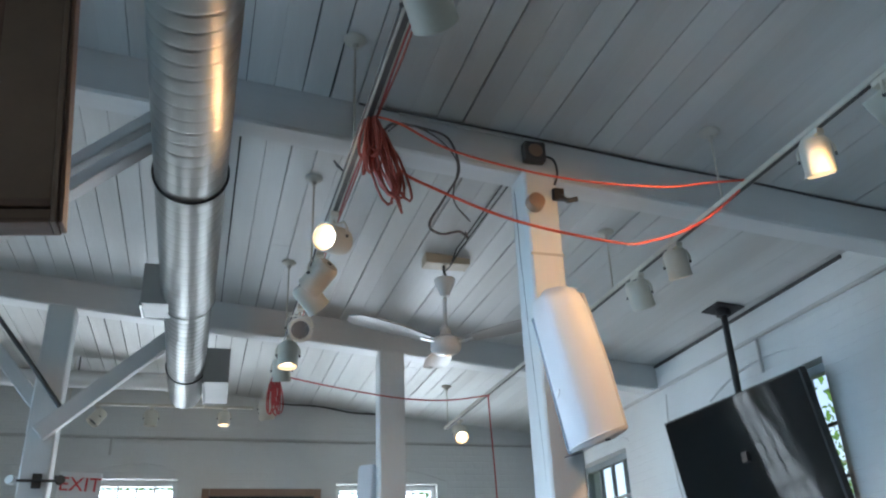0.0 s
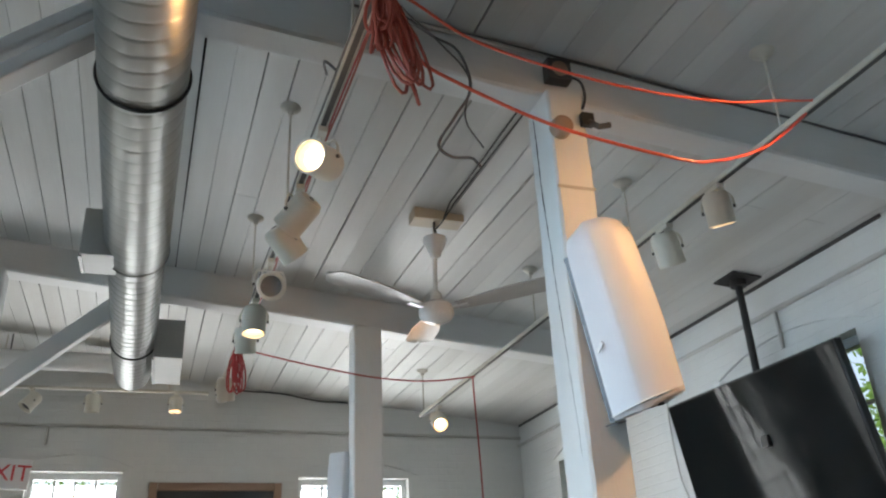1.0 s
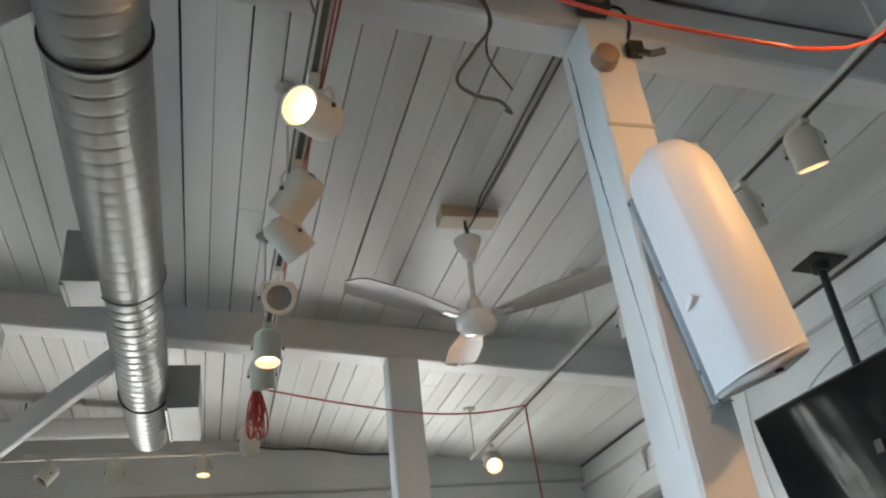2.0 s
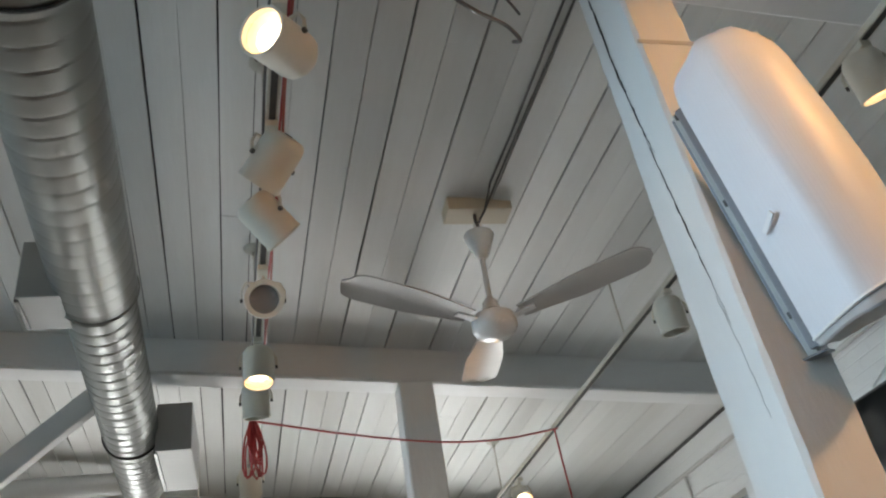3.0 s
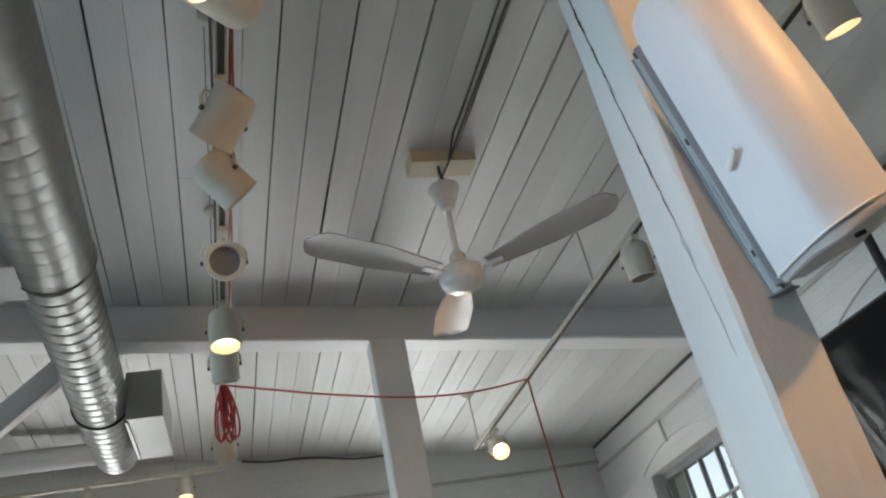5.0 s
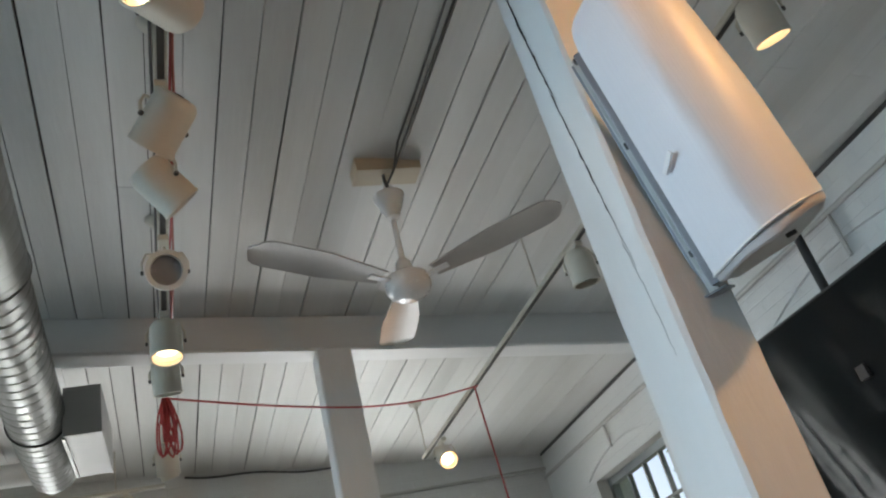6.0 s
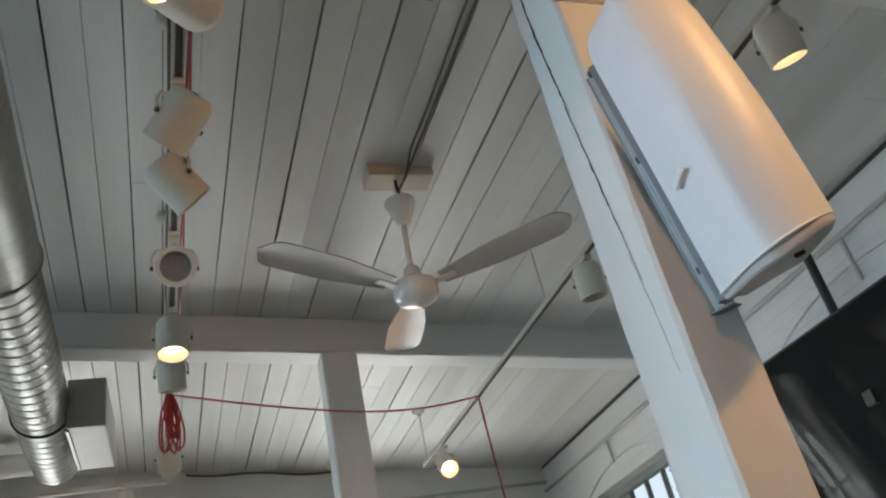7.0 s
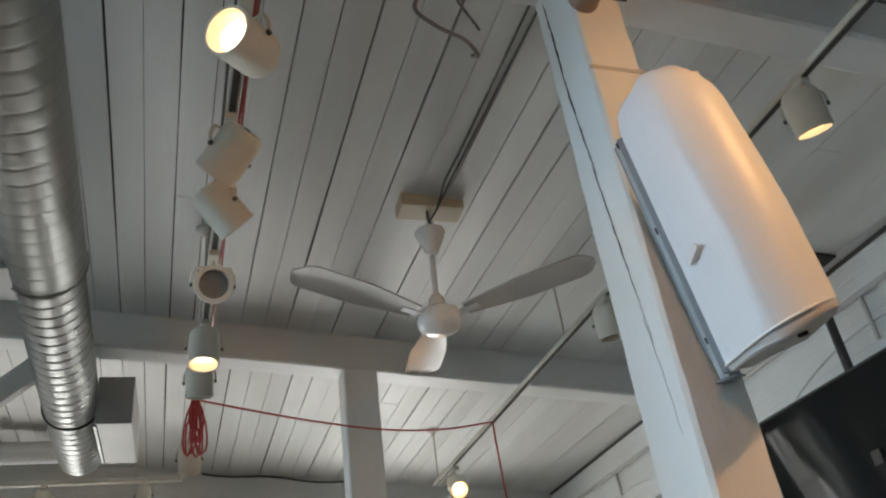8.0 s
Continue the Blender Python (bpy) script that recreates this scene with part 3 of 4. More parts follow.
def spotlight(joint, aim, lit=False, watts=0.0, size=1.0, style="can", spread=100, label=""):
    """A can on a yoke under a track: joint on the rail, aim the way it throws its light."""
    aim = Vector(aim).normalized()
    what = label or ("cream can track spotlight, lit warm white" if lit else "cream can track spotlight, switched off")
    s = thing("track_spotlight", joint, what, "spotlight", "track spotlights")
    r, ln, drop = 0.062 * size, 0.145 * size, 0.085 * size
    bm = bmesh.new()
    box(bm, (-0.019, -0.05, -0.040), (0.019, 0.05, -0.0150), 0.004)
    part("adapter", bm, CREAM, s)
    bm = bmesh.new()
    tube(bm, [(0, 0, -0.035), (0, 0, -drop + 0.028)], 0.009, 10)
    part("stem", bm, CREAM, s, "", True)
    flat = Vector((aim.x, aim.y, 0))
    flat = flat.normalized() if flat.length > 0.05 else Vector((0, -1, 0))
    side = Vector((-flat.y, flat.x, 0))
    pivot = Vector((0, 0, -drop - r * 0.75))
    bm = bmesh.new()
    w = r + 0.010
    arc = [pivot + side * w, pivot + side * w + Vector((0, 0, r * 0.6)), pivot + side * w * 0.8 + Vector((0, 0, r + 0.008)), pivot - side * w * 0.8 + Vector((0, 0, r + 0.008)), pivot - side * w + Vector((0, 0, r * 0.6)), pivot - side * w]
    tube(bm, arc, 0.0055, 8)
    y = part("yoke", bm, CREAM if style == "can" else RIM, s, "", True)
    for k in (1, -1):
        bm = bmesh.new()
        lathe(bm, [(0.007, -0.005), (0.0085, 0), (0.007, 0.005)], 12, Matrix.Translation(pivot + side * w * k) @ side.to_track_quat("Z", "Y").to_matrix().to_4x4())
        part("knob", bm, DARKSTEEL, y, "dark pivot knob", True)
    m = Matrix.Translation(pivot) @ aim.to_track_quat("Z", "Y").to_matrix().to_4x4()
    bm = bmesh.new()
    b, f = -ln * 0.5, ln * 0.5
    if style == "can":
        prof = [(r * 0.30, b - 0.014), (r * 0.80, b - 0.010), (r * 0.97, b + 0.006), (r, b + 0.02), (r, f - 0.012), (r * 1.03, f - 0.008), (r * 1.03, f), (r * 0.92, f), (r * 0.90, f - 0.035)]
    else:
        prof = [(r * 0.45, b), (r * 0.75, b + 0.03), (r * 0.95, b + 0.07), (r, f - 0.03), (r * 1.05, f - 0.02), (r * 1.05, f), (r * 0.80, f), (r * 0.76, f - 0.03)]
    lathe(bm, prof, 28, m, cap=False)
    can = part("can", bm, CREAM if style == "can" else RIM, s, "", True)
    bm = bmesh.new()
    inner = r * (0.905 if style == "can" else 0.77)
    deep = f - 0.03 if style == "can" else f - 0.024
    core = 0.70 if lit else 1.0
    lathe(bm, [(0.0005, deep - (0.012 if lit else 0.05 if style == "can" else 0.005)), (inner * 0.5, deep - (0.010 if lit else 0.035 if style == "can" else 0.004)), (inner * core, deep - 0.004 * lit)], 24, m, cap=False)
    part("reflector", bm, LIT if lit else (INSIDE if style == "can" else LAMPGLASS), can, "glowing warm lamp face" if lit else "dark grey lamp face", True)
    if lit:
        bm = bmesh.new()
        lathe(bm, [(inner * 0.705, deep - 0.004), (inner, deep + 0.012)], 24, m, cap=False)
        part("reflector_rim", bm, LITRIM, can, "orange glowing rim of the reflector", True)
    bm = bmesh.new()
    lathe(bm, [(r * 0.2, b - 0.010), (r * 0.2, b - 0.016)], 12, m)
    part("vent_cap", bm, DARKSTEEL, can)
    if watts:
        d = bpy.data.lights.new("lamp", "SPOT")
        d.energy, d.spot_size, d.spot_blend, d.shadow_soft_size, d.color = watts, radians(spread), 0.8, 0.045, (1.0, 0.56, 0.24)
        o = new("lamp", d)
        p = Vector(joint) + pivot + aim * (f + 0.004)
        o.matrix_world = look(p, p + aim)
    return s


# left track
spotlight((LX(2.16), 2.16, LZ), (0.95, 1.50, -0.95), True, 30, 1.1, spread=46)
spotlight((LX(3.79), 3.79, LZ), (-0.62, -0.72, -0.22), True, 18, 1.05, spread=130)
spotlight((LX(4.24), 4.24, LZ), (-0.52, 0.62, -0.58), size=1.05)
spotlight((LX(4.53), 4.53, LZ), (0.66, 0.36, -0.66), size=1.05)
spotlight((LX(5.02), 5.02, LZ), (0.05, -0.90, -0.42), size=1.1, style="ring", label="open ringed track spotlight with grey lamp, switched off")
spotlight((LX(5.58), 5.58, LZ), (0.0, -0.10, -0.99), True, 14, 1.05, spread=120)
spotlight((LX(5.95), 5.95, LZ), (0.05, 0.25, -0.95))
spotlight((LX(7.05), 7.05, LZ), (0.05, 0.35, -0.93), label="cream can track spotlight beside a red cord bundle")
spotlight((LX(7.22), 7.22, LZ - 0.01), (0.25, 0.3, -0.9), size=0.8)
# right track
spotlight((RX(2.37), 2.37, RZ), (-0.66, 1.20, -0.52), True, 70, spread=84)
spotlight((RX(2.77), 2.77, RZ), (0.22, 0.22, -0.95), True, 14, 0.97, spread=110)
spotlight((RX(3.86), 3.86, RZ), (0.27, 0.22, -0.94), True, 14, 0.97)
spotlight((RX(4.27), 4.27, RZ), (0.40, 0.30, -0.85), size=1.05)
spotlight((RX(5.33), 5.33, RZ), (0.08, 0.12, -0.98), size=1.05)
spotlight((RX(7.80), 7.80, RZ - 0.02), (-0.02, -0.80, -0.62), True, 7, 1.08, spread=140)
# far cross track
spotlight((-0.38, 8.9, 3.70), (-0.5, -0.3, -0.75), size=1.0)
spotlight((0.12, 8.9, 3.70), (0.0, 0.1, -0.98))
spotlight((0.82, 8.9, 3.70), (0.0, -0.1, -0.98), True, 6, 0.9)


# ---- ceiling fan ----
def ceiling_fan():
    cx, cy = 2.20, 5.385
    f = thing("ceiling_fan", (cx, cy, 0), "white three-bladed industrial ceiling fan on a short rod", "ceiling fan")
    top = zc(cx)
    bm = bmesh.new()
    box(bm, (-0.152, -0.135, top - 0.058), (0.155, -0.010, top + 0.012), 0.005)
    b = part("mount_box", bm, BRONZE, f, "cream painted wooden mounting block")
    bm = bmesh.new()
    tube(bm, smooth_path([(-0.02, -0.09, top - 0.06), (-0.02, -0.09, top - 0.10), (0.0, -0.06, top - 0.115), (0.0, -0.03, top - 0.09)], 5), 0.008, 8)
    part("hook", bm, DARKSTEEL, b)
    bm = bmesh.new()
    lathe(bm, [(0.058, 3.742), (0.070, 3.745), (0.072, 3.738), (0.070, 3.728), (0.054, 3.685), (0.038, 3.650), (0.030, 3.625), (0.014, 3.618)], 28, Matrix.Translation((0, -0.03, 0)))
    part("canopy_cup", bm, FANWHITE, f, "", True)
    bm = bmesh.new()
    tube(bm, [(0, -0.03, 3.82), (0, 0, 3.36)], 0.0125, 12)
    part("down_rod", bm, FANWHITE, f, "", True)
    bm = bmesh.new()
    lathe(bm, [(0.018, 3.42), (0.034, 3.40), (0.040, 3.355), (0.060, 3.345), (0.092, 3.325), (0.100, 3.30), (0.100, 3.268), (0.088, 3.245), (0.055, 3.226), (0.002, 3.219)], 32, None, cap=False)
    part("motor_housing", bm, FANWHITE, f, "", True)
    for k in range(3):
        a = radians(82 + 120 * k)
        m = Matrix.Rotation(a, 4, "Z") @ Matrix.Translation((0, 0, 3.300)) @ Matrix.Rotation(radians(-4), 4, "Y") @ Matrix.Rotation(radians(-2), 4, "X")
        bm, rows = bmesh.new(), []
        for i in range(22):
            t = i / 21
            x = 0.13 + 0.61 * t
            half = (0.050 + 0.042 * min(t * 2.2, 1)) * (1 if t < 0.86 else math.sqrt(max(0.02, 1 - ((t - 0.86) / 0.14) ** 2)))
            rows.append([bm.verts.new((x, y * half, 0.012 * (1 - (y) ** 2) + z)) for z in (-0.003, 0.003) for y in (-1, -0.5, 0, 0.5, 1)])
        for p, q in zip(rows, rows[1:]):
            for s in (0, 5):
                for i in range(4):
                    bm.faces.new((p[s + i], p[s + i + 1], q[s + i + 1], q[s + i]))
            bm.faces.new((p[0], p[5], q[5], q[0]))
            bm.faces.new((p[4], p[9], q[9], q[4]))
        for r in (rows[0], rows[-1]):
            bm.faces.new((*r[:5], *reversed(r[5:])))
        bmesh.ops.transform(bm, matrix=m, verts=bm.verts)
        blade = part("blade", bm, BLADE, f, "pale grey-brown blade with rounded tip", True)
        bm = bmesh.new()
        box(bm, (0.085, -0.018, -0.012), (0.20, 0.018, -0.004), 0.004, m)
        part("blade_iron", bm, FANWHITE, blade)


ceiling_fan()


# ---- loudspeaker on the near post ----
def loudspeaker():
    u = Vector((0.617, -0.787, 0))
    nn = Vector((-0.787, -0.617, 0))
    base = Vector((2.232, 3.621, 2.262))
    up = (Vector((0, 0, 0.59)) + nn * 0.163 - u * 0.032).normalized()
    out = (nn - up * nn.dot(up)).normalized()
    right = up.cross(out) * -1
    if right.dot(u) < 0:
        right = -right
    m = Matrix(((right.x, out.x, up.x, base.x), (right.y, out.y, up.y, base.y), (right.z, out.z, up.z, base.z), (0, 0, 0, 1)))
    s = thing("loudspeaker", m, "white two-way loudspeaker with curved grille on a wall bracket", "loudspeaker")
    BACK = [(0.250, -0.055), (0.240, -0.100), (0.205, -0.125), (0.155, -0.142), (0.080, -0.138), (0.020, -0.10), (0.012, -0.03)]
    # front outline in plan: right, out
    front = smooth_path([(0.0, 0.0, 0), (0.045, 0.038, 0), (0.085, 0.064, 0), (0.118, 0.076, 0), (0.148, 0.074, 0), (0.188, 0.054, 0), (0.220, 0.024, 0), (0.243, -0.012, 0), (0.253, -0.042, 0)], 6)
    low = lambda x: 0.19 * max(x, 0)
    top = lambda x: 0.625 + 0.44 * min(max(x, 0), 0.10) - 1.6 * max(0, x - 0.15) ** 1.5

    def hull(bm, z0, z1, path, back, dome=0.0):
        rows = []
        fr = [0, 0.006, *[k / 10 for k in range(1, 9)], 0.88, 0.93, 0.965, 0.985, 1.0]
        for f in fr:
            edge = max(0.0, (f - 0.88) / 0.12)
            shrink = 0.045 * edge ** 2.6
            taper = 0.024 * max(0.0, (f - 0.4) / 0.6) ** 1.3
            ring = []
            for i, p in enumerate(path):
                t = i / (len(path) - 1)
                ring.append((p.x - (shrink * 0.9 + taper) * t + shrink * 0.2 * (1 - t), p.y - shrink * min(1.0, max(0.3, p.y / 0.06))))
            ring += [(x - taper * min(1.0, x / 0.24), y) for x, y in back]
            rows.append([bm.verts.new((x, y, z0 + low(x) + (top(x) - low(x) - z0 - z1) * f)) for x, y in ring])
        k = len(rows[0])
        for a, b in zip(rows, rows[1:]):
            for i in range(k):
                bm.faces.new((a[i], a[(i + 1) % k], b[(i + 1) % k], b[i]))
        for row in (rows[0], rows[-1]):
            hub = bm.verts.new(sum((v.co for v in row), Vector()) / k)
            for i in range(k):
                bm.faces.new((row[i], row[(i + 1) % k], hub))

    bm = bmesh.new()
    hull(bm, 0.0, 0.0, front, [(0.235, -0.05), (0.02, -0.020)])
    part("grille", bm, SPEAKER, s, "white perforated curved grille", True)
    inner = [Vector((p.x * 0.96 + 0.008, p.y - 0.012, 0)) for p in front]
    bm = bmesh.new()
    hull(bm, 0.012, 0.02, inner, BACK)
    part("cabinet", bm, SPKBODY, s, "grey moulded cabinet behind the grille", True)
    # lower end cap with its wavy lip
    bm = bmesh.new()
    ring = [(p.x * 0.985 + 0.002, p.y - 0.004) for p in front] + BACK
    mid = Vector((0.125, -0.02))
    rows = []
    for drop, k in ((-0.03, 0.985), (0.006, 1.0), (0.014, 0.985), (0.018, 0.93), (0.012, 0.80)):
        row = []
        for x, y in ring:
            q = mid + (Vector((x, y)) - mid) * k
            row.append(bm.verts.new((q.x, q.y, low(q.x) - drop - 0.010 * math.exp(-((q.x - 0.15) / 0.05) ** 2))))
        rows.append(row)
    for a, b in zip(rows, rows[1:]):
        for i in range(len(ring)):
            bm.faces.new((a[i], a[(i + 1) % len(ring)], b[(i + 1) % len(ring)], b[i]))
    bm.faces.new(rows[-1])
    part("end_cap", bm, SPKBODY, s, "grey lower end cap with wavy lip", True)
    bm = bmesh.new()
    tube(bm, [(p.x, p.y + 0.001, low(p.x) + 0.001) for p in front[:-12]], 0.0035, 6)
    part("lip", bm, SIGN, s, "thin pale lip under the grille", True)
    bm = bmesh.new()
    box(bm, (0.150, -0.050, low(0.16) - 0.029), (0.172, -0.040, low(0.16) - 0.020), 0.002)
    part("cable_slot", bm, BLACK, s, "small dark cable slot")
    bm = bmesh.new()
    box(bm, (-0.007, -0.002, -0.026), (0.007, 0.003, 0.026), 0.002, Matrix.Translation((0.046, 0.0545, 0.235)) @ pose(0, 0, 0, 0, 62, 40))
    part("badge", bm, MARK, s, "small plain silver badge")
    # long bracket rails behind the left edge
    bm = bmesh.new()
    box(bm, (-0.016, -0.044, -0.012), (0.006, -0.006, 0.575), 0.003)
    rail = part("bracket_rail", bm, BRACKET, s, "grey steel bracket rail")
    bm = bmesh.new()
    box(bm, (-0.034, -0.078, -0.018), (-0.012, -0.050, 0.585), 0.003)
    part("rail_flange", bm, GALVBOX, rail, "paler steel flange")
    bm = bmesh.new()
    box(bm, (-0.046, -0.104, -0.020), (-0.026, -0.082, 0.590), 0.003)
    part("rail_flange", bm, BRACKET, rail)
    bm = bmesh.new()
    box(bm, (-0.040, -0.100, -0.026), (0.010, -0.012, -0.021), 0.002)
    part("foot_plate", bm, BRACKET, rail)
    for z in (0.06, 0.33, 0.56):
        bm = bmesh.new()
        box(bm, (-0.024, -0.030, z), (-0.016, -0.020, z + 0.014), 0.001)
        part("screw", bm, BLACK, rail)
    bm = bmesh.new()
    box(bm, (0.03, -0.22, 0.20), (0.15, -0.10, 0.42), 0.004)
    part("mount_arm", bm, BRACKET, s)


loudspeaker()


# ---- television on its ceiling pole ----
def television():
    y0, y1, z0, z1, x = 4.61, 6.20, 2.03, 3.0, 4.20
    t = thing("television", pose(x + 0.02, (y0 + y1) / 2, z1, 0, -10, 2.5), "large black flat television hung from a ceiling pole", "television")
    w, h = (y1 - y0) / 2, z1 - z0
    bm = bmesh.new()
    box(bm, (0.0, -w, -h), (0.055, w, 0), 0.008)
    part("casing", bm, BLACK, t)
    bm = bmesh.new()
    box(bm, (-0.0035, -w + 0.014, -h + 0.022), (-0.0005, w - 0.014, -0.014), 0.001)
    part("screen", bm, SCREEN, t, "glossy black screen")
    bm = bmesh.new()
    box(bm, (0.057, -0.25, -0.75), (0.09, 0.25, -0.2), 0.006)
    part("back_mount", bm, BLACK, t)
    p = thing("television_pole", (4.32, 5.36, 0), "black steel ceiling pole with square mounting plate", "pole")
    zt = zc(4.32)
    bm = bmesh.new()
    tube(bm, [(0, 0, 2.6), (0, 0, zt - 0.03)], 0.024, 14)
    part("tube", bm, BLACK, p, "", True)
    bm = bmesh.new()
    box(bm, (-0.11, -0.11, -0.012), (0.11, 0.11, 0.0), 0.003, Matrix.Translation((0, 0, zt - 0.004)) @ pose(0, 0, 0, 0, 5.7, 0))
    plate = part("ceiling_plate", bm, BLACK, p)
    bm = bmesh.new()
    lathe(bm, [(0.05, -0.05), (0.055, -0.045), (0.055, 0.0)], 16, Matrix.Translation((0, 0, zt - 0.012)))
    part("collar", bm, BLACK, plate)
    bm = bmesh.new()
    box(bm, (-0.05, -0.03, 2.55), (0.03, 0.03, 2.62), 0.004)
    part("clamp", bm, BLACK, p)


television()


# ---- cords and conduits ----
def cord(name, points, r, mat, label, steps=8):
    bm = bmesh.new()
    tube(bm, smooth_path(points, steps), r, 8)
    return tagged(part(name, bm, mat, None, "", True), label, "cable")


def cord_bundle(x, y, z, size, mat, loops, label, seed, lean_x):
    """A coiled extension cord hung up in long loops."""
    rnd = random.Random(seed)
    b = thing("cord_bundle", (x, y, z), label, "cord bundle")
    for k in range(loops):
        ln, wd, a = size * rnd.uniform(0.62, 1.0), size * rnd.uniform(0.05, 0.14), rnd.uniform(0, math.pi)
        lean = Vector((rnd.uniform(*lean_x), rnd.uniform(-0.15, 0.15), -1)).normalized()
        side = Vector((math.cos(a), math.sin(a), 0))
        pts = []
        for i in range(17):
            q = 2 * math.pi * i / 16
            pts.append(lean * ln * (0.5 - 0.5 * math.cos(q)) + side * wd * math.sin(q) * (0.6 + 0.4 * math.sin(q / 2)) + Vector((rnd.uniform(-1, 1), rnd.uniform(-1, 1), 0)) * 0.004)
        bm = bmesh.new()
        tube(bm, pts, 0.0052, 6)
        part("loop", bm, mat, b, "", True)


cord_bundle(1.285, 3.01, 3.385, 0.42, COIL, 12, "orange-brown extension cord hung in a loose coil from the track", 3, (0.16, 0.42))
cord_bundle(1.275, 2.98, 3.385, 0.28, COIL, 9, "shorter loops of orange-brown cord hung from the track", 5, (-0.12, 0.15))
cord_bundle(LX(6.43), 6.43, 3.36, 0.32, REDCORD, 11, "dark red extension cord coiled under the track", 8, (-0.12, 0.15))
cord("extension_cord", [(1.40, 3.06, 3.20), (1.50, 3.12, 3.185), (1.87, 3.118, 3.055), (2.30, 3.10, 2.984), (2.47, 3.14, 3.025), (2.65, 3.20, 3.108), (2.80, 3.245, 3.195), (2.91, 3.27, 3.275), (3.04, 3.255, 3.385)], 0.0058, ORANGE, "orange extension cord sagging between the tracks")
cord("extension_cord", [(1.30, 3.02, 3.40), (1.42, 3.10, 3.43), (1.669, 3.164, 3.368), (2.127, 3.178, 3.307), (2.585, 3.192, 3.321), (2.85, 3.20, 3.375), (3.0, 3.206, 3.405), (3.052, 3.20, 3.414)], 0.0050, ORANGE, "thin orange cord strung between the tracks")
cord("extension_cord", [(LX(6.43), 6.43, 3.35), (1.7, 6.60, 3.305), (2.2, 6.72, 3.275), (2.6, 6.80, 3.295), (RX(6.9), 6.9, 3.375)], 0.0055, REDCORD, "dark red cord strung across the far bay")
cord("extension_cord", [(RX(6.95), 6.95, 3.39), (3.0, 6.97, 3.2), (3.03, 7.0, 2.6), (3.04, 7.0, 1.6), (3.04, 7.0, 0.9)], 0.006, REDCORD, "thin red cord hanging from the track")
cord("wire", [(1.34, 3.05, 3.36), (1.45, 3.35, 3.60), (1.66, 3.66, 3.80), (1.80, 3.73, 3.80), (1.84, 3.72, 3.62), (1.74, 3.66, 3.42), (1.66, 3.63, 3.27), (1.72, 3.66, 3.24), (1.84, 3.76, 3.31), (1.89, 3.80, 3.30), (1.90, 3.86, 3.36)], 0.006, WIRE, "loose dark wire looping below the beam")
cord("wire", [(1.36, 3.05, 3.36), (1.50, 3.40, 3.64), (1.72, 3.69, 3.78), (1.83, 3.71, 3.66), (1.80, 3.70, 3.45), (1.90, 3.78, 3.38)], 0.004, WIRE, "thin dark wire beside the loose loop")
for k, (dx, mat) in enumerate(((0.026, REDCORD), (-0.024, WIRE), (0.034, COIL))):
    cord("wire", [(LX(y) + dx + 0.004 * math.sin(7 * y + k), y, LZ - 0.004 + 0.004 * math.sin(5 * y + 2 * k)) for y in (2.2, 2.6, 3.0, 3.5, 4.0, 4.4, 4.8, 5.2, 5.6, 6.0, 6.4)], 0.0042, mat, "thin cord tied along the side of the track", 4)
cord("wire", [(LX(3.45), 3.46, 3.385), (LX(3.5) - 0.04, 3.50, 3.46), (LX(3.6) - 0.03, 3.60, 3.53), (LX(3.7), 3.70, 3.56)], 0.005, WIRE, "short dark feed wire at the track")


def conduit(points, r, mat, label):
    bm = bmesh.new()
    tube(bm, points, r, 8)
    return tagged(part("conduit", bm, mat, None, "", True), label, "conduit", "conduits")


for xa, xb, xe in ((2.250, 2.234, 2.221), (2.290, 2.257, 2.246)):
    conduit([(xa, 3.912, zc(xa) - 0.016), (xb, 4.80, zc(xb) - 0.012), (xe, 5.11, zc(xe) - 0.014), (2.215, 5.24, zc(2.2) - 0.075), (2.205, 5.33, 3.80)], 0.0055, DARKSTEEL, "thin steel conduit along the planks to the fan")
cord("wire", [(x, 3.738 + 0.002 * math.sin(x * 9), zc(x) - 0.010 - 0.004 * math.sin(x * 5)) for x in (1.35, 1.7, 2.1, 2.5, 3.0, 3.5, 4.0, 4.48)], 0.006, WIRE, "dark wire along the top of the beam")
conduit([(1.55, 3.728, zc(1.55) - 0.03), (2.19, 3.728, zc(2.19) - 0.03)], 0.008, CONDUIT, "painted conduit along the top of the beam")
# far wall runs
conduit([(X0, Y1 - 0.02, 3.54), (X1, Y1 - 0.02, 3.50)], 0.016, CONDUIT, "painted pipe along the end wall")
conduit([(-0.30, Y1 - 0.02, 3.53), (-0.30, Y1 - 0.02, 3.34)], 0.012, CONDUIT, "short painted drop pipe on the end wall")
# Dark bar added beside the knee brace, standing for its shaded underside.
conduit([(-0.31, 6.735, 3.12), (-0.60, 6.735, 3.495), (-0.93, 6.735, 3.90)], 0.017, DARKSTEEL, "dark bar for the knee brace's shaded underside")
# side wall runs
conduit([(X1 - 0.02, Y0, 3.42), (X1 - 0.02, Y1, 3.42)], 0.016, CONDUIT, "painted pipe along the side wall")
conduit([(X1 - 0.02, 8.22, 3.42), (X1 - 0.02, 8.20, 3.22)], 0.012, CONDUIT, "short painted drop pipe over the window")
conduit([(X1 - 0.02, 5.26, 3.42), (X1 - 0.02, 5.26, 3.16)], 0.012, CONDUIT, "short painted drop pipe behind the television")
cord("wire", [(X1 - 0.02, 6.6, 3.35), (X1 - 0.015, 6.65, 3.0), (X1 - 0.015, 6.62, 2.6), (X1 - 0.012, 6.55, 2.4)], 0.005, CONDUIT, "pale wire hanging down the side wall")


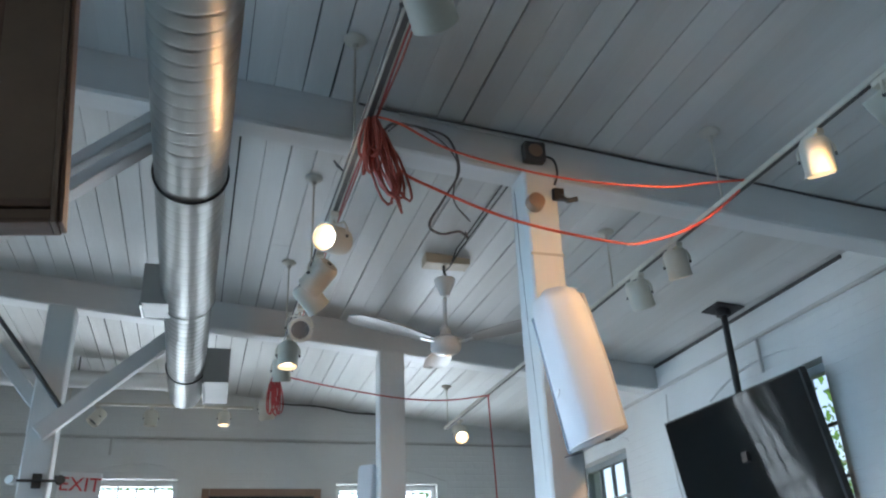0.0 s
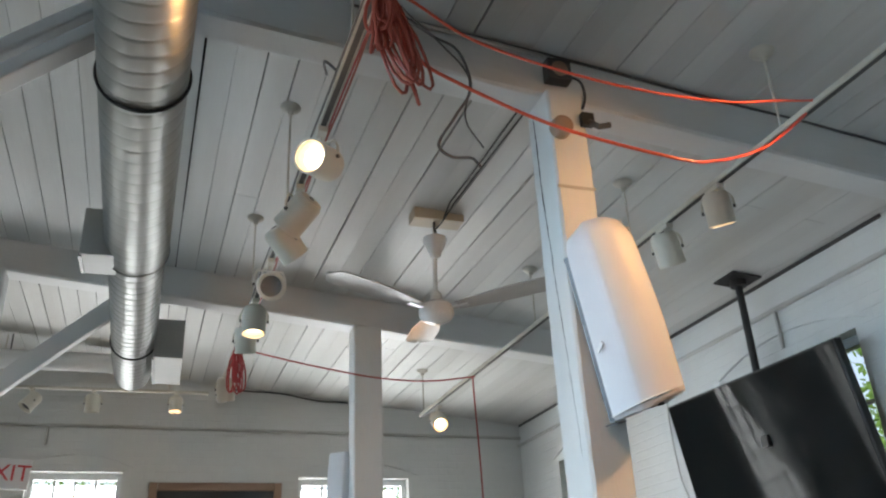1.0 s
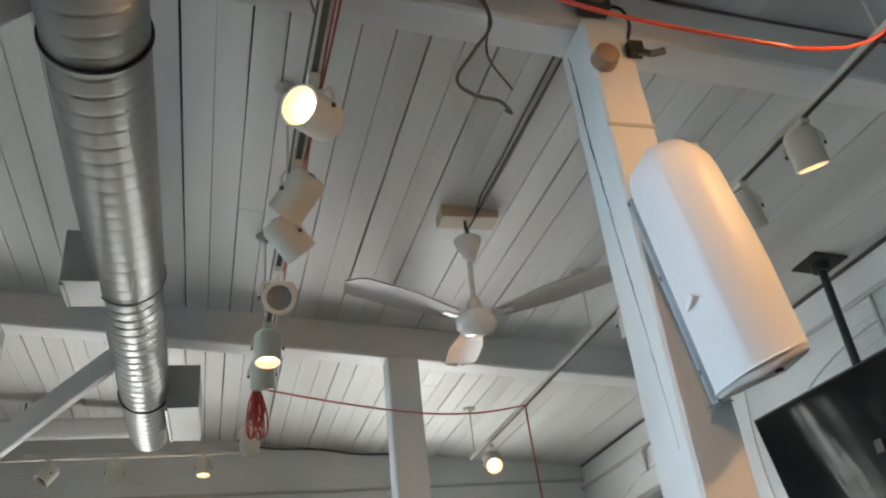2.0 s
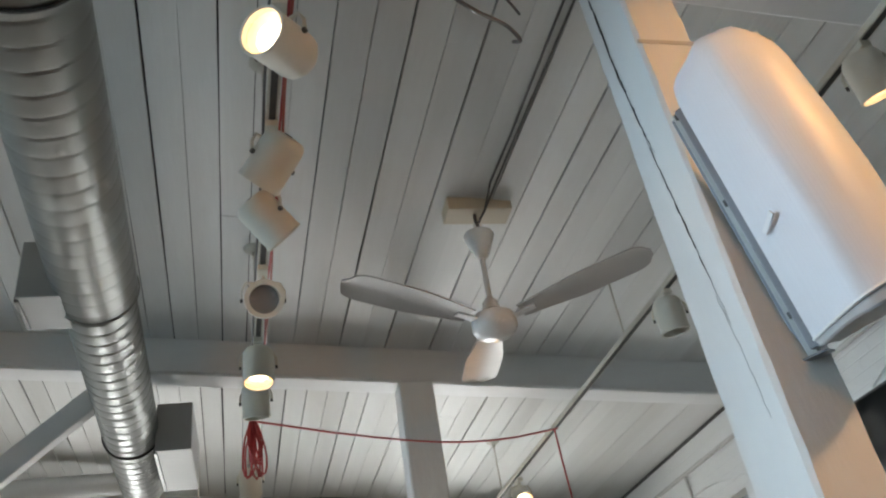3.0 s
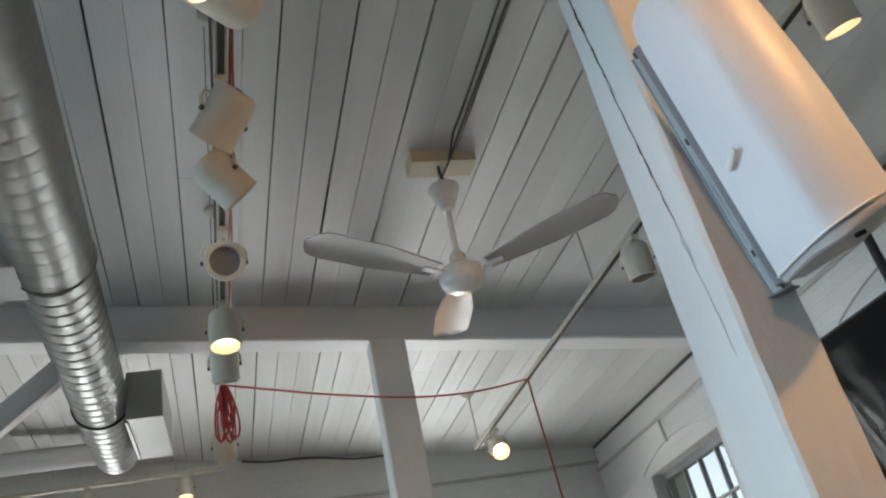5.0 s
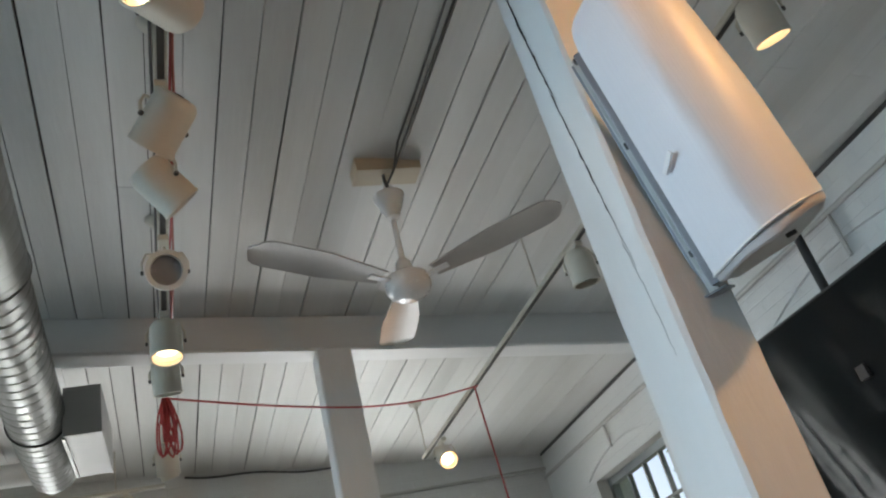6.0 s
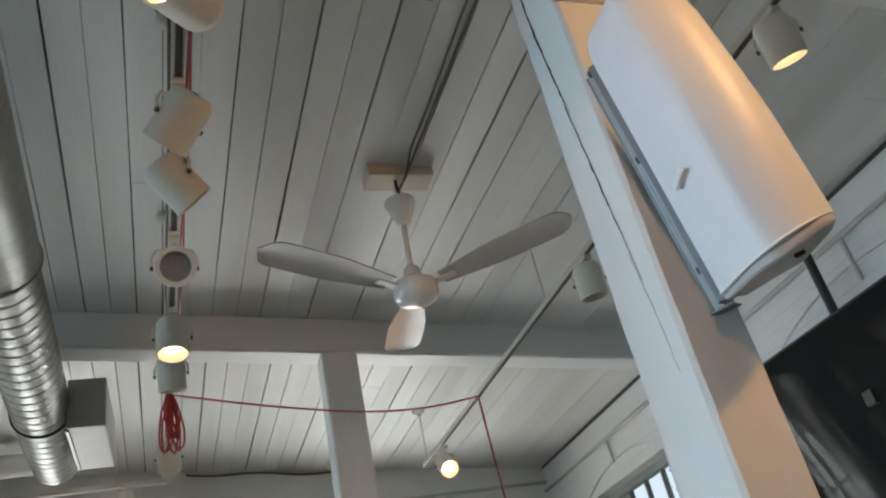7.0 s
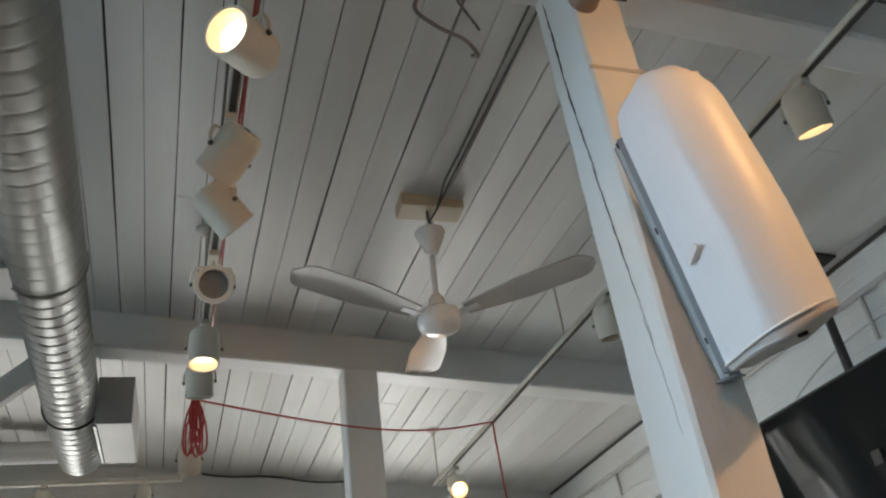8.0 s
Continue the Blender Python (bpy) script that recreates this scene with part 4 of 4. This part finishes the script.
def ceiling_trim():
    """Dark strips between the boards and the walls, the gap's shade put into colour."""
    bm = bmesh.new()
    box(bm, (X1 - 0.012, 4.30, zc(X1) - 0.028), (X1 - 0.001, Y1 - 0.02, zc(X1) - 0.004), 0.002)
    tagged(part("trim", bm, DARKSTEEL), "dark strip where the planks meet the side wall", "trim", kind="structure")
    bm = bmesh.new()
    pts = [(1.25 + 0.1 * k, Y1 - 0.008, zc(1.25 + 0.1 * k) - 0.018 - 0.012 * math.sin(k * 0.8)) for k in range(14)]
    tube(bm, pts, 0.009, 6)
    tagged(part("trim", bm, DARKSTEEL), "dark ragged strip for the shaded gap above the end wall", "trim", kind="structure")


ceiling_trim()


# ---- fittings on the posts ----
def post_fittings():
    j = thing("junction_box", (2.235, 3.735, 3.73), "small dark junction box on the beam above the post", "junction box")
    bm = bmesh.new()
    box(bm, (-0.055, -0.052, -0.02), (0.055, 0.004, 0.085), 0.007)
    part("cover", bm, DARKSTEEL, j)
    bm = bmesh.new()
    lathe(bm, [(0.034, -0.006), (0.038, 0.0), (0.034, 0.006)], 18, pose(0, -0.054, 0.032, 90, 0, 0))
    part("knockout", bm, BOARDTRIM, j, "", True)
    bm = bmesh.new()
    tube(bm, smooth_path([(0.05, -0.012, 0.03), (0.10, -0.03, 0.0), (0.11, -0.04, -0.08), (0.09, -0.04, -0.15)], 6), 0.006, 8)
    part("lead", bm, BLACK, j)
    c = thing("clamp_lamp_socket", (2.19, 3.70, 3.46), "round brown socket clamped on the post", "socket")
    bm = bmesh.new()
    lathe(bm, [(0.044, 0), (0.047, 0.012), (0.042, 0.05), (0.026, 0.060)], 18, pose(0.015, 0, 0, 90, 0, 0))
    part("body", bm, BOARDTRIM, c, "", True)
    d = thing("post_bracket_camera", (2.335, 3.70, 3.52), "small dark clamp fitting on the corner of the post", "clamp")
    bm = bmesh.new()
    box(bm, (-0.03, -0.03, -0.03), (0.025, 0.0, 0.03), 0.004)
    part("clamp", bm, BLACK, d)
    bm = bmesh.new()
    tube(bm, [(0, -0.02, -0.01), (0.03, -0.05, -0.05), (0.075, -0.06, -0.04)], 0.013, 10)
    part("arm", bm, DARKSTEEL, d)
    b = thing("wire_tie", (2.25, 3.69, 3.20), "thin painted strap round the post", "strap")
    bm = bmesh.new()
    box(bm, (-0.082, 0.006, -0.008), (0.087, 0.0115, 0.004), 0.001)
    part("strap", bm, CONDUIT, b)


post_fittings()


def emergency_light():
    e = thing("emergency_light", (-0.40, 6.72, 2.62), "twin emergency lamp on an arm across the post", "emergency light")
    bm = bmesh.new()
    tube(bm, [(-0.17, 0, 0), (0.16, 0, 0)], 0.010, 10)
    part("arm", bm, DARKSTEEL, e)
    for k in (-1, 1):
        bm = bmesh.new()
        lathe(bm, [(0.014, -0.025), (0.028, -0.018), (0.032, 0.02), (0.030, 0.024)], 18, pose(0.155 * k, -0.02, 0, 80, 0, 20 * k))
        part("lamp_head", bm, SIGN if k < 0 else DARKSTEEL, e, "", True)
    bm = bmesh.new()
    box(bm, (-0.03, 0.005, -0.05), (0.03, 0.029, 0.05), 0.004)
    part("bracket", bm, DARKSTEEL, e)


emergency_light()


def exit_sign():
    s = thing("exit_sign", pose(-0.13, 6.80, 2.60, 0, 2, 4), "white exit sign with red letters beside the post", "exit sign")
    bm = bmesh.new()
    box(bm, (-0.14, -0.022, -0.09), (0.14, 0.022, 0.09), 0.006)
    part("housing", bm, SIGN, s)
    cu = bpy.data.curves.new("letters", "FONT")
    cu.body, cu.size, cu.extrude, cu.align_x, cu.align_y = "EXIT", 0.135, 0.0012, "CENTER", "CENTER"
    tmp = bpy.data.objects.new("letters_curve", cu)
    scene.collection.objects.link(tmp)
    me = bpy.data.meshes.new_from_object(tmp.evaluated_get(bpy.context.evaluated_depsgraph_get()))
    bpy.data.objects.remove(tmp)
    me.materials.clear()
    me.materials.append(SIGNRED)
    o = new("letters", me)
    o.parent = s
    o.matrix_local = pose(0.005, -0.0235, 0, 90, 0, 0)
    o["label"] = "red letters EXIT"
    bm = bmesh.new()
    v = [bm.verts.new(p) for p in ((-0.128, -0.0238, 0), (-0.112, -0.0238, 0.014), (-0.112, -0.0238, -0.014))]
    bm.faces.new(v)
    r = bmesh.ops.extrude_face_region(bm, geom=bm.faces[:])
    bmesh.ops.translate(bm, vec=(0, 0.0012, 0), verts=[q for q in r["geom"] if isinstance(q, bmesh.types.BMVert)])
    part("arrow", bm, SIGNRED, s)
    bm = bmesh.new()
    tube(bm, [(-0.17, 0.0, 0.05), (-0.135, 0, 0.05)], 0.012, 8)
    part("stub", bm, DARKSTEEL, s)


exit_sign()


def framed_board(x0, x1, z0, z1, y):
    b = thing("framed_board", ((x0 + x1) / 2, y, z0), "dark board in a brown wooden frame on the end wall", "framed board")
    w, h = (x1 - x0) / 2, z1 - z0
    for lo, hi in (((-w, -0.045, 0), (-w + 0.075, 0, h)), ((w - 0.075, -0.045, 0), (w, 0, h)), ((-w + 0.077, -0.045, h - 0.075), (w - 0.077, 0, h)), ((-w + 0.077, -0.045, 0), (w - 0.077, 0, 0.075))):
        bm = bmesh.new()
        box(bm, lo, hi, 0.006)
        part("frame_rail", bm, BOARDTRIM, b)
    bm = bmesh.new()
    box(bm, (-w + 0.06, -0.02, 0.06), (w - 0.06, -0.004, h - 0.06), 0.001)
    part("glazed_panel", bm, material("dark_glazed_panel", (0.06, 0.065, 0.07), 0.12, grain=0.1, bump=0), b, "dark glossy panel")


framed_board(0.65, 1.89, 1.6, 3.0, Y1 - 0.002)


def hanging_panel():
    """The wooden case that hangs from the ceiling close to where the camera starts: stile, bottom rail, mouldings and a sunk panel."""
    x1, y, z0 = 0.425, 2.41, 2.555
    p = thing("hanging_wooden_panel", pose(x1 - 0.03, y, z0, 0, -5.5, 0), "brown wooden case with raised frame, hung from the ceiling", "wooden panel")
    w, h = -0.98, zc(x1) - z0 + 0.016
    n = 7
    for k in range(n):
        bm = bmesh.new()
        box(bm, (w, 0.040, 0.09 + (h - 0.09) * k / n + 0.002), (-0.172, 0.060, 0.09 + (h - 0.09) * (k + 1) / n - 0.002), 0.003)
        part("slat", bm, BOARD, p)
    for name, lo, hi, mat, label in (
            ("stile", (-0.170, 0.004, 0.072), (-0.020, 0.062, h), BOARDTRIM, "smooth brown stile"),
            ("edge_bead", (-0.018, -0.010, 0.0), (-0.004, 0.066, h), BOARDTRIM, "pale worn edge bead"),
            ("side_board", (-0.002, 0.0, 0.006), (0.010, 0.070, h), BOARD, "dark side board"),
            ("moulding", (w, -0.006, 0.048), (-0.020, 0.060, 0.070), BOARD, ""),
            ("bottom_rail", (w, 0.004, 0.016), (-0.020, 0.062, 0.046), BOARDTRIM, ""),
            ("bottom_bead", (w, -0.010, 0.0), (-0.020, 0.066, 0.014), BOARD, ""),
            ("sunk_bead", (-0.186, 0.018, 0.075), (-0.1725, 0.038, h), BOARD, ""),
            ("back_board", (w, 0.068, 0.006), (-0.004, 0.082, h), BOARD, "")):
        bm = bmesh.new()
        box(bm, lo, hi, 0.004)
        part(name, bm, mat, p, label)


hanging_panel()


def far_speaker():
    s = thing("wall_speaker", pose(2.06, 7.06, 2.47, 6, 0, 25), "pale blue-white loudspeaker on the far side of the post", "loudspeaker")
    bm = bmesh.new()
    box(bm, (-0.16, -0.10, -0.33), (0.10, 0.10, 0.33), 0.03)
    part("grille", bm, SPEAKER, s, "", True)
    bm = bmesh.new()
    box(bm, (0.10, -0.03, -0.10), (0.14, 0.03, 0.10), 0.004)
    part("mount_arm", bm, BRACKET, s)


far_speaker()


# ---- outside ----
bm = bmesh.new()
bmesh.ops.create_grid(bm, x_segments=2, y_segments=2, size=600)
bmesh.ops.translate(bm, vec=(0, 0, -0.6), verts=bm.verts)
tagged(part("ground", bm, GRASS), "green lawn around the building", "ground", kind="structure")


def tree(x, y, h, seed):
    rnd = random.Random(seed)
    t = thing("tree", (x, y, -0.6), "leafy green tree outside the windows", "tree", "trees outside")
    bm = bmesh.new()
    tube(bm, smooth_path([(0, 0, 0), (rnd.uniform(-0.1, 0.1), 0.05, h * 0.3), (rnd.uniform(-0.2, 0.2), rnd.uniform(-0.2, 0.2), h * 0.75)], 6), 0.11, 8)
    ends = []
    for k in range(7):
        a, z = 2 * math.pi * k / 7 + rnd.uniform(-0.3, 0.3), h * rnd.uniform(0.25, 0.6)
        e = Vector((math.cos(a) * h * 0.28, math.sin(a) * h * 0.28, z + h * 0.22))
        ends.append(e)
        tube(bm, [(0, 0, z), e * 0.55 + Vector((0, 0, z * 0.4)), e], 0.035, 6)
    part("trunk", bm, BARK, t)
    verts, faces = [], []
    for k in range(5000):
        e = rnd.choice(ends + [Vector((0, 0, h * 0.8)), Vector((0, 0, h * 0.5))])
        c = e + Vector((rnd.gauss(0, 0.6), rnd.gauss(0, 0.6), rnd.gauss(0, 0.65)))
        q = Euler((rnd.uniform(0, 6), rnd.uniform(0, 6), rnd.uniform(0, 6))).to_matrix()
        s = rnd.uniform(0.035, 0.075)
        i = len(verts)
        verts += [c + q @ Vector(p) * s for p in ((-1, 0, 0), (0, -0.5, 0.1), (1, 0, 0), (0, 0.5, 0.1))]
        faces.append((i, i + 1, i + 2, i + 3))
    me = bpy.data.meshes.new("crown")
    me.from_pydata(verts, [], faces)
    me.materials.append(LEAF)
    o = new("crown", me)
    o.parent = t


for k, (x, y) in enumerate(((8.5, 5.6), (13.5, 12.0), (14.5, 17.5), (9.0, 2.0), (-9.5, 3.4), (-10.5, 6.6), (-9.0, 0.4))):
    tree(x, y, 6.0 + 0.4 * (k % 3), 20 + k)
for k, (x, y) in enumerate(((-1.0, 17.0), (2.0, 18.5), (5.0, 17.5))):
    tree(x, y, 5.2, 40 + k)
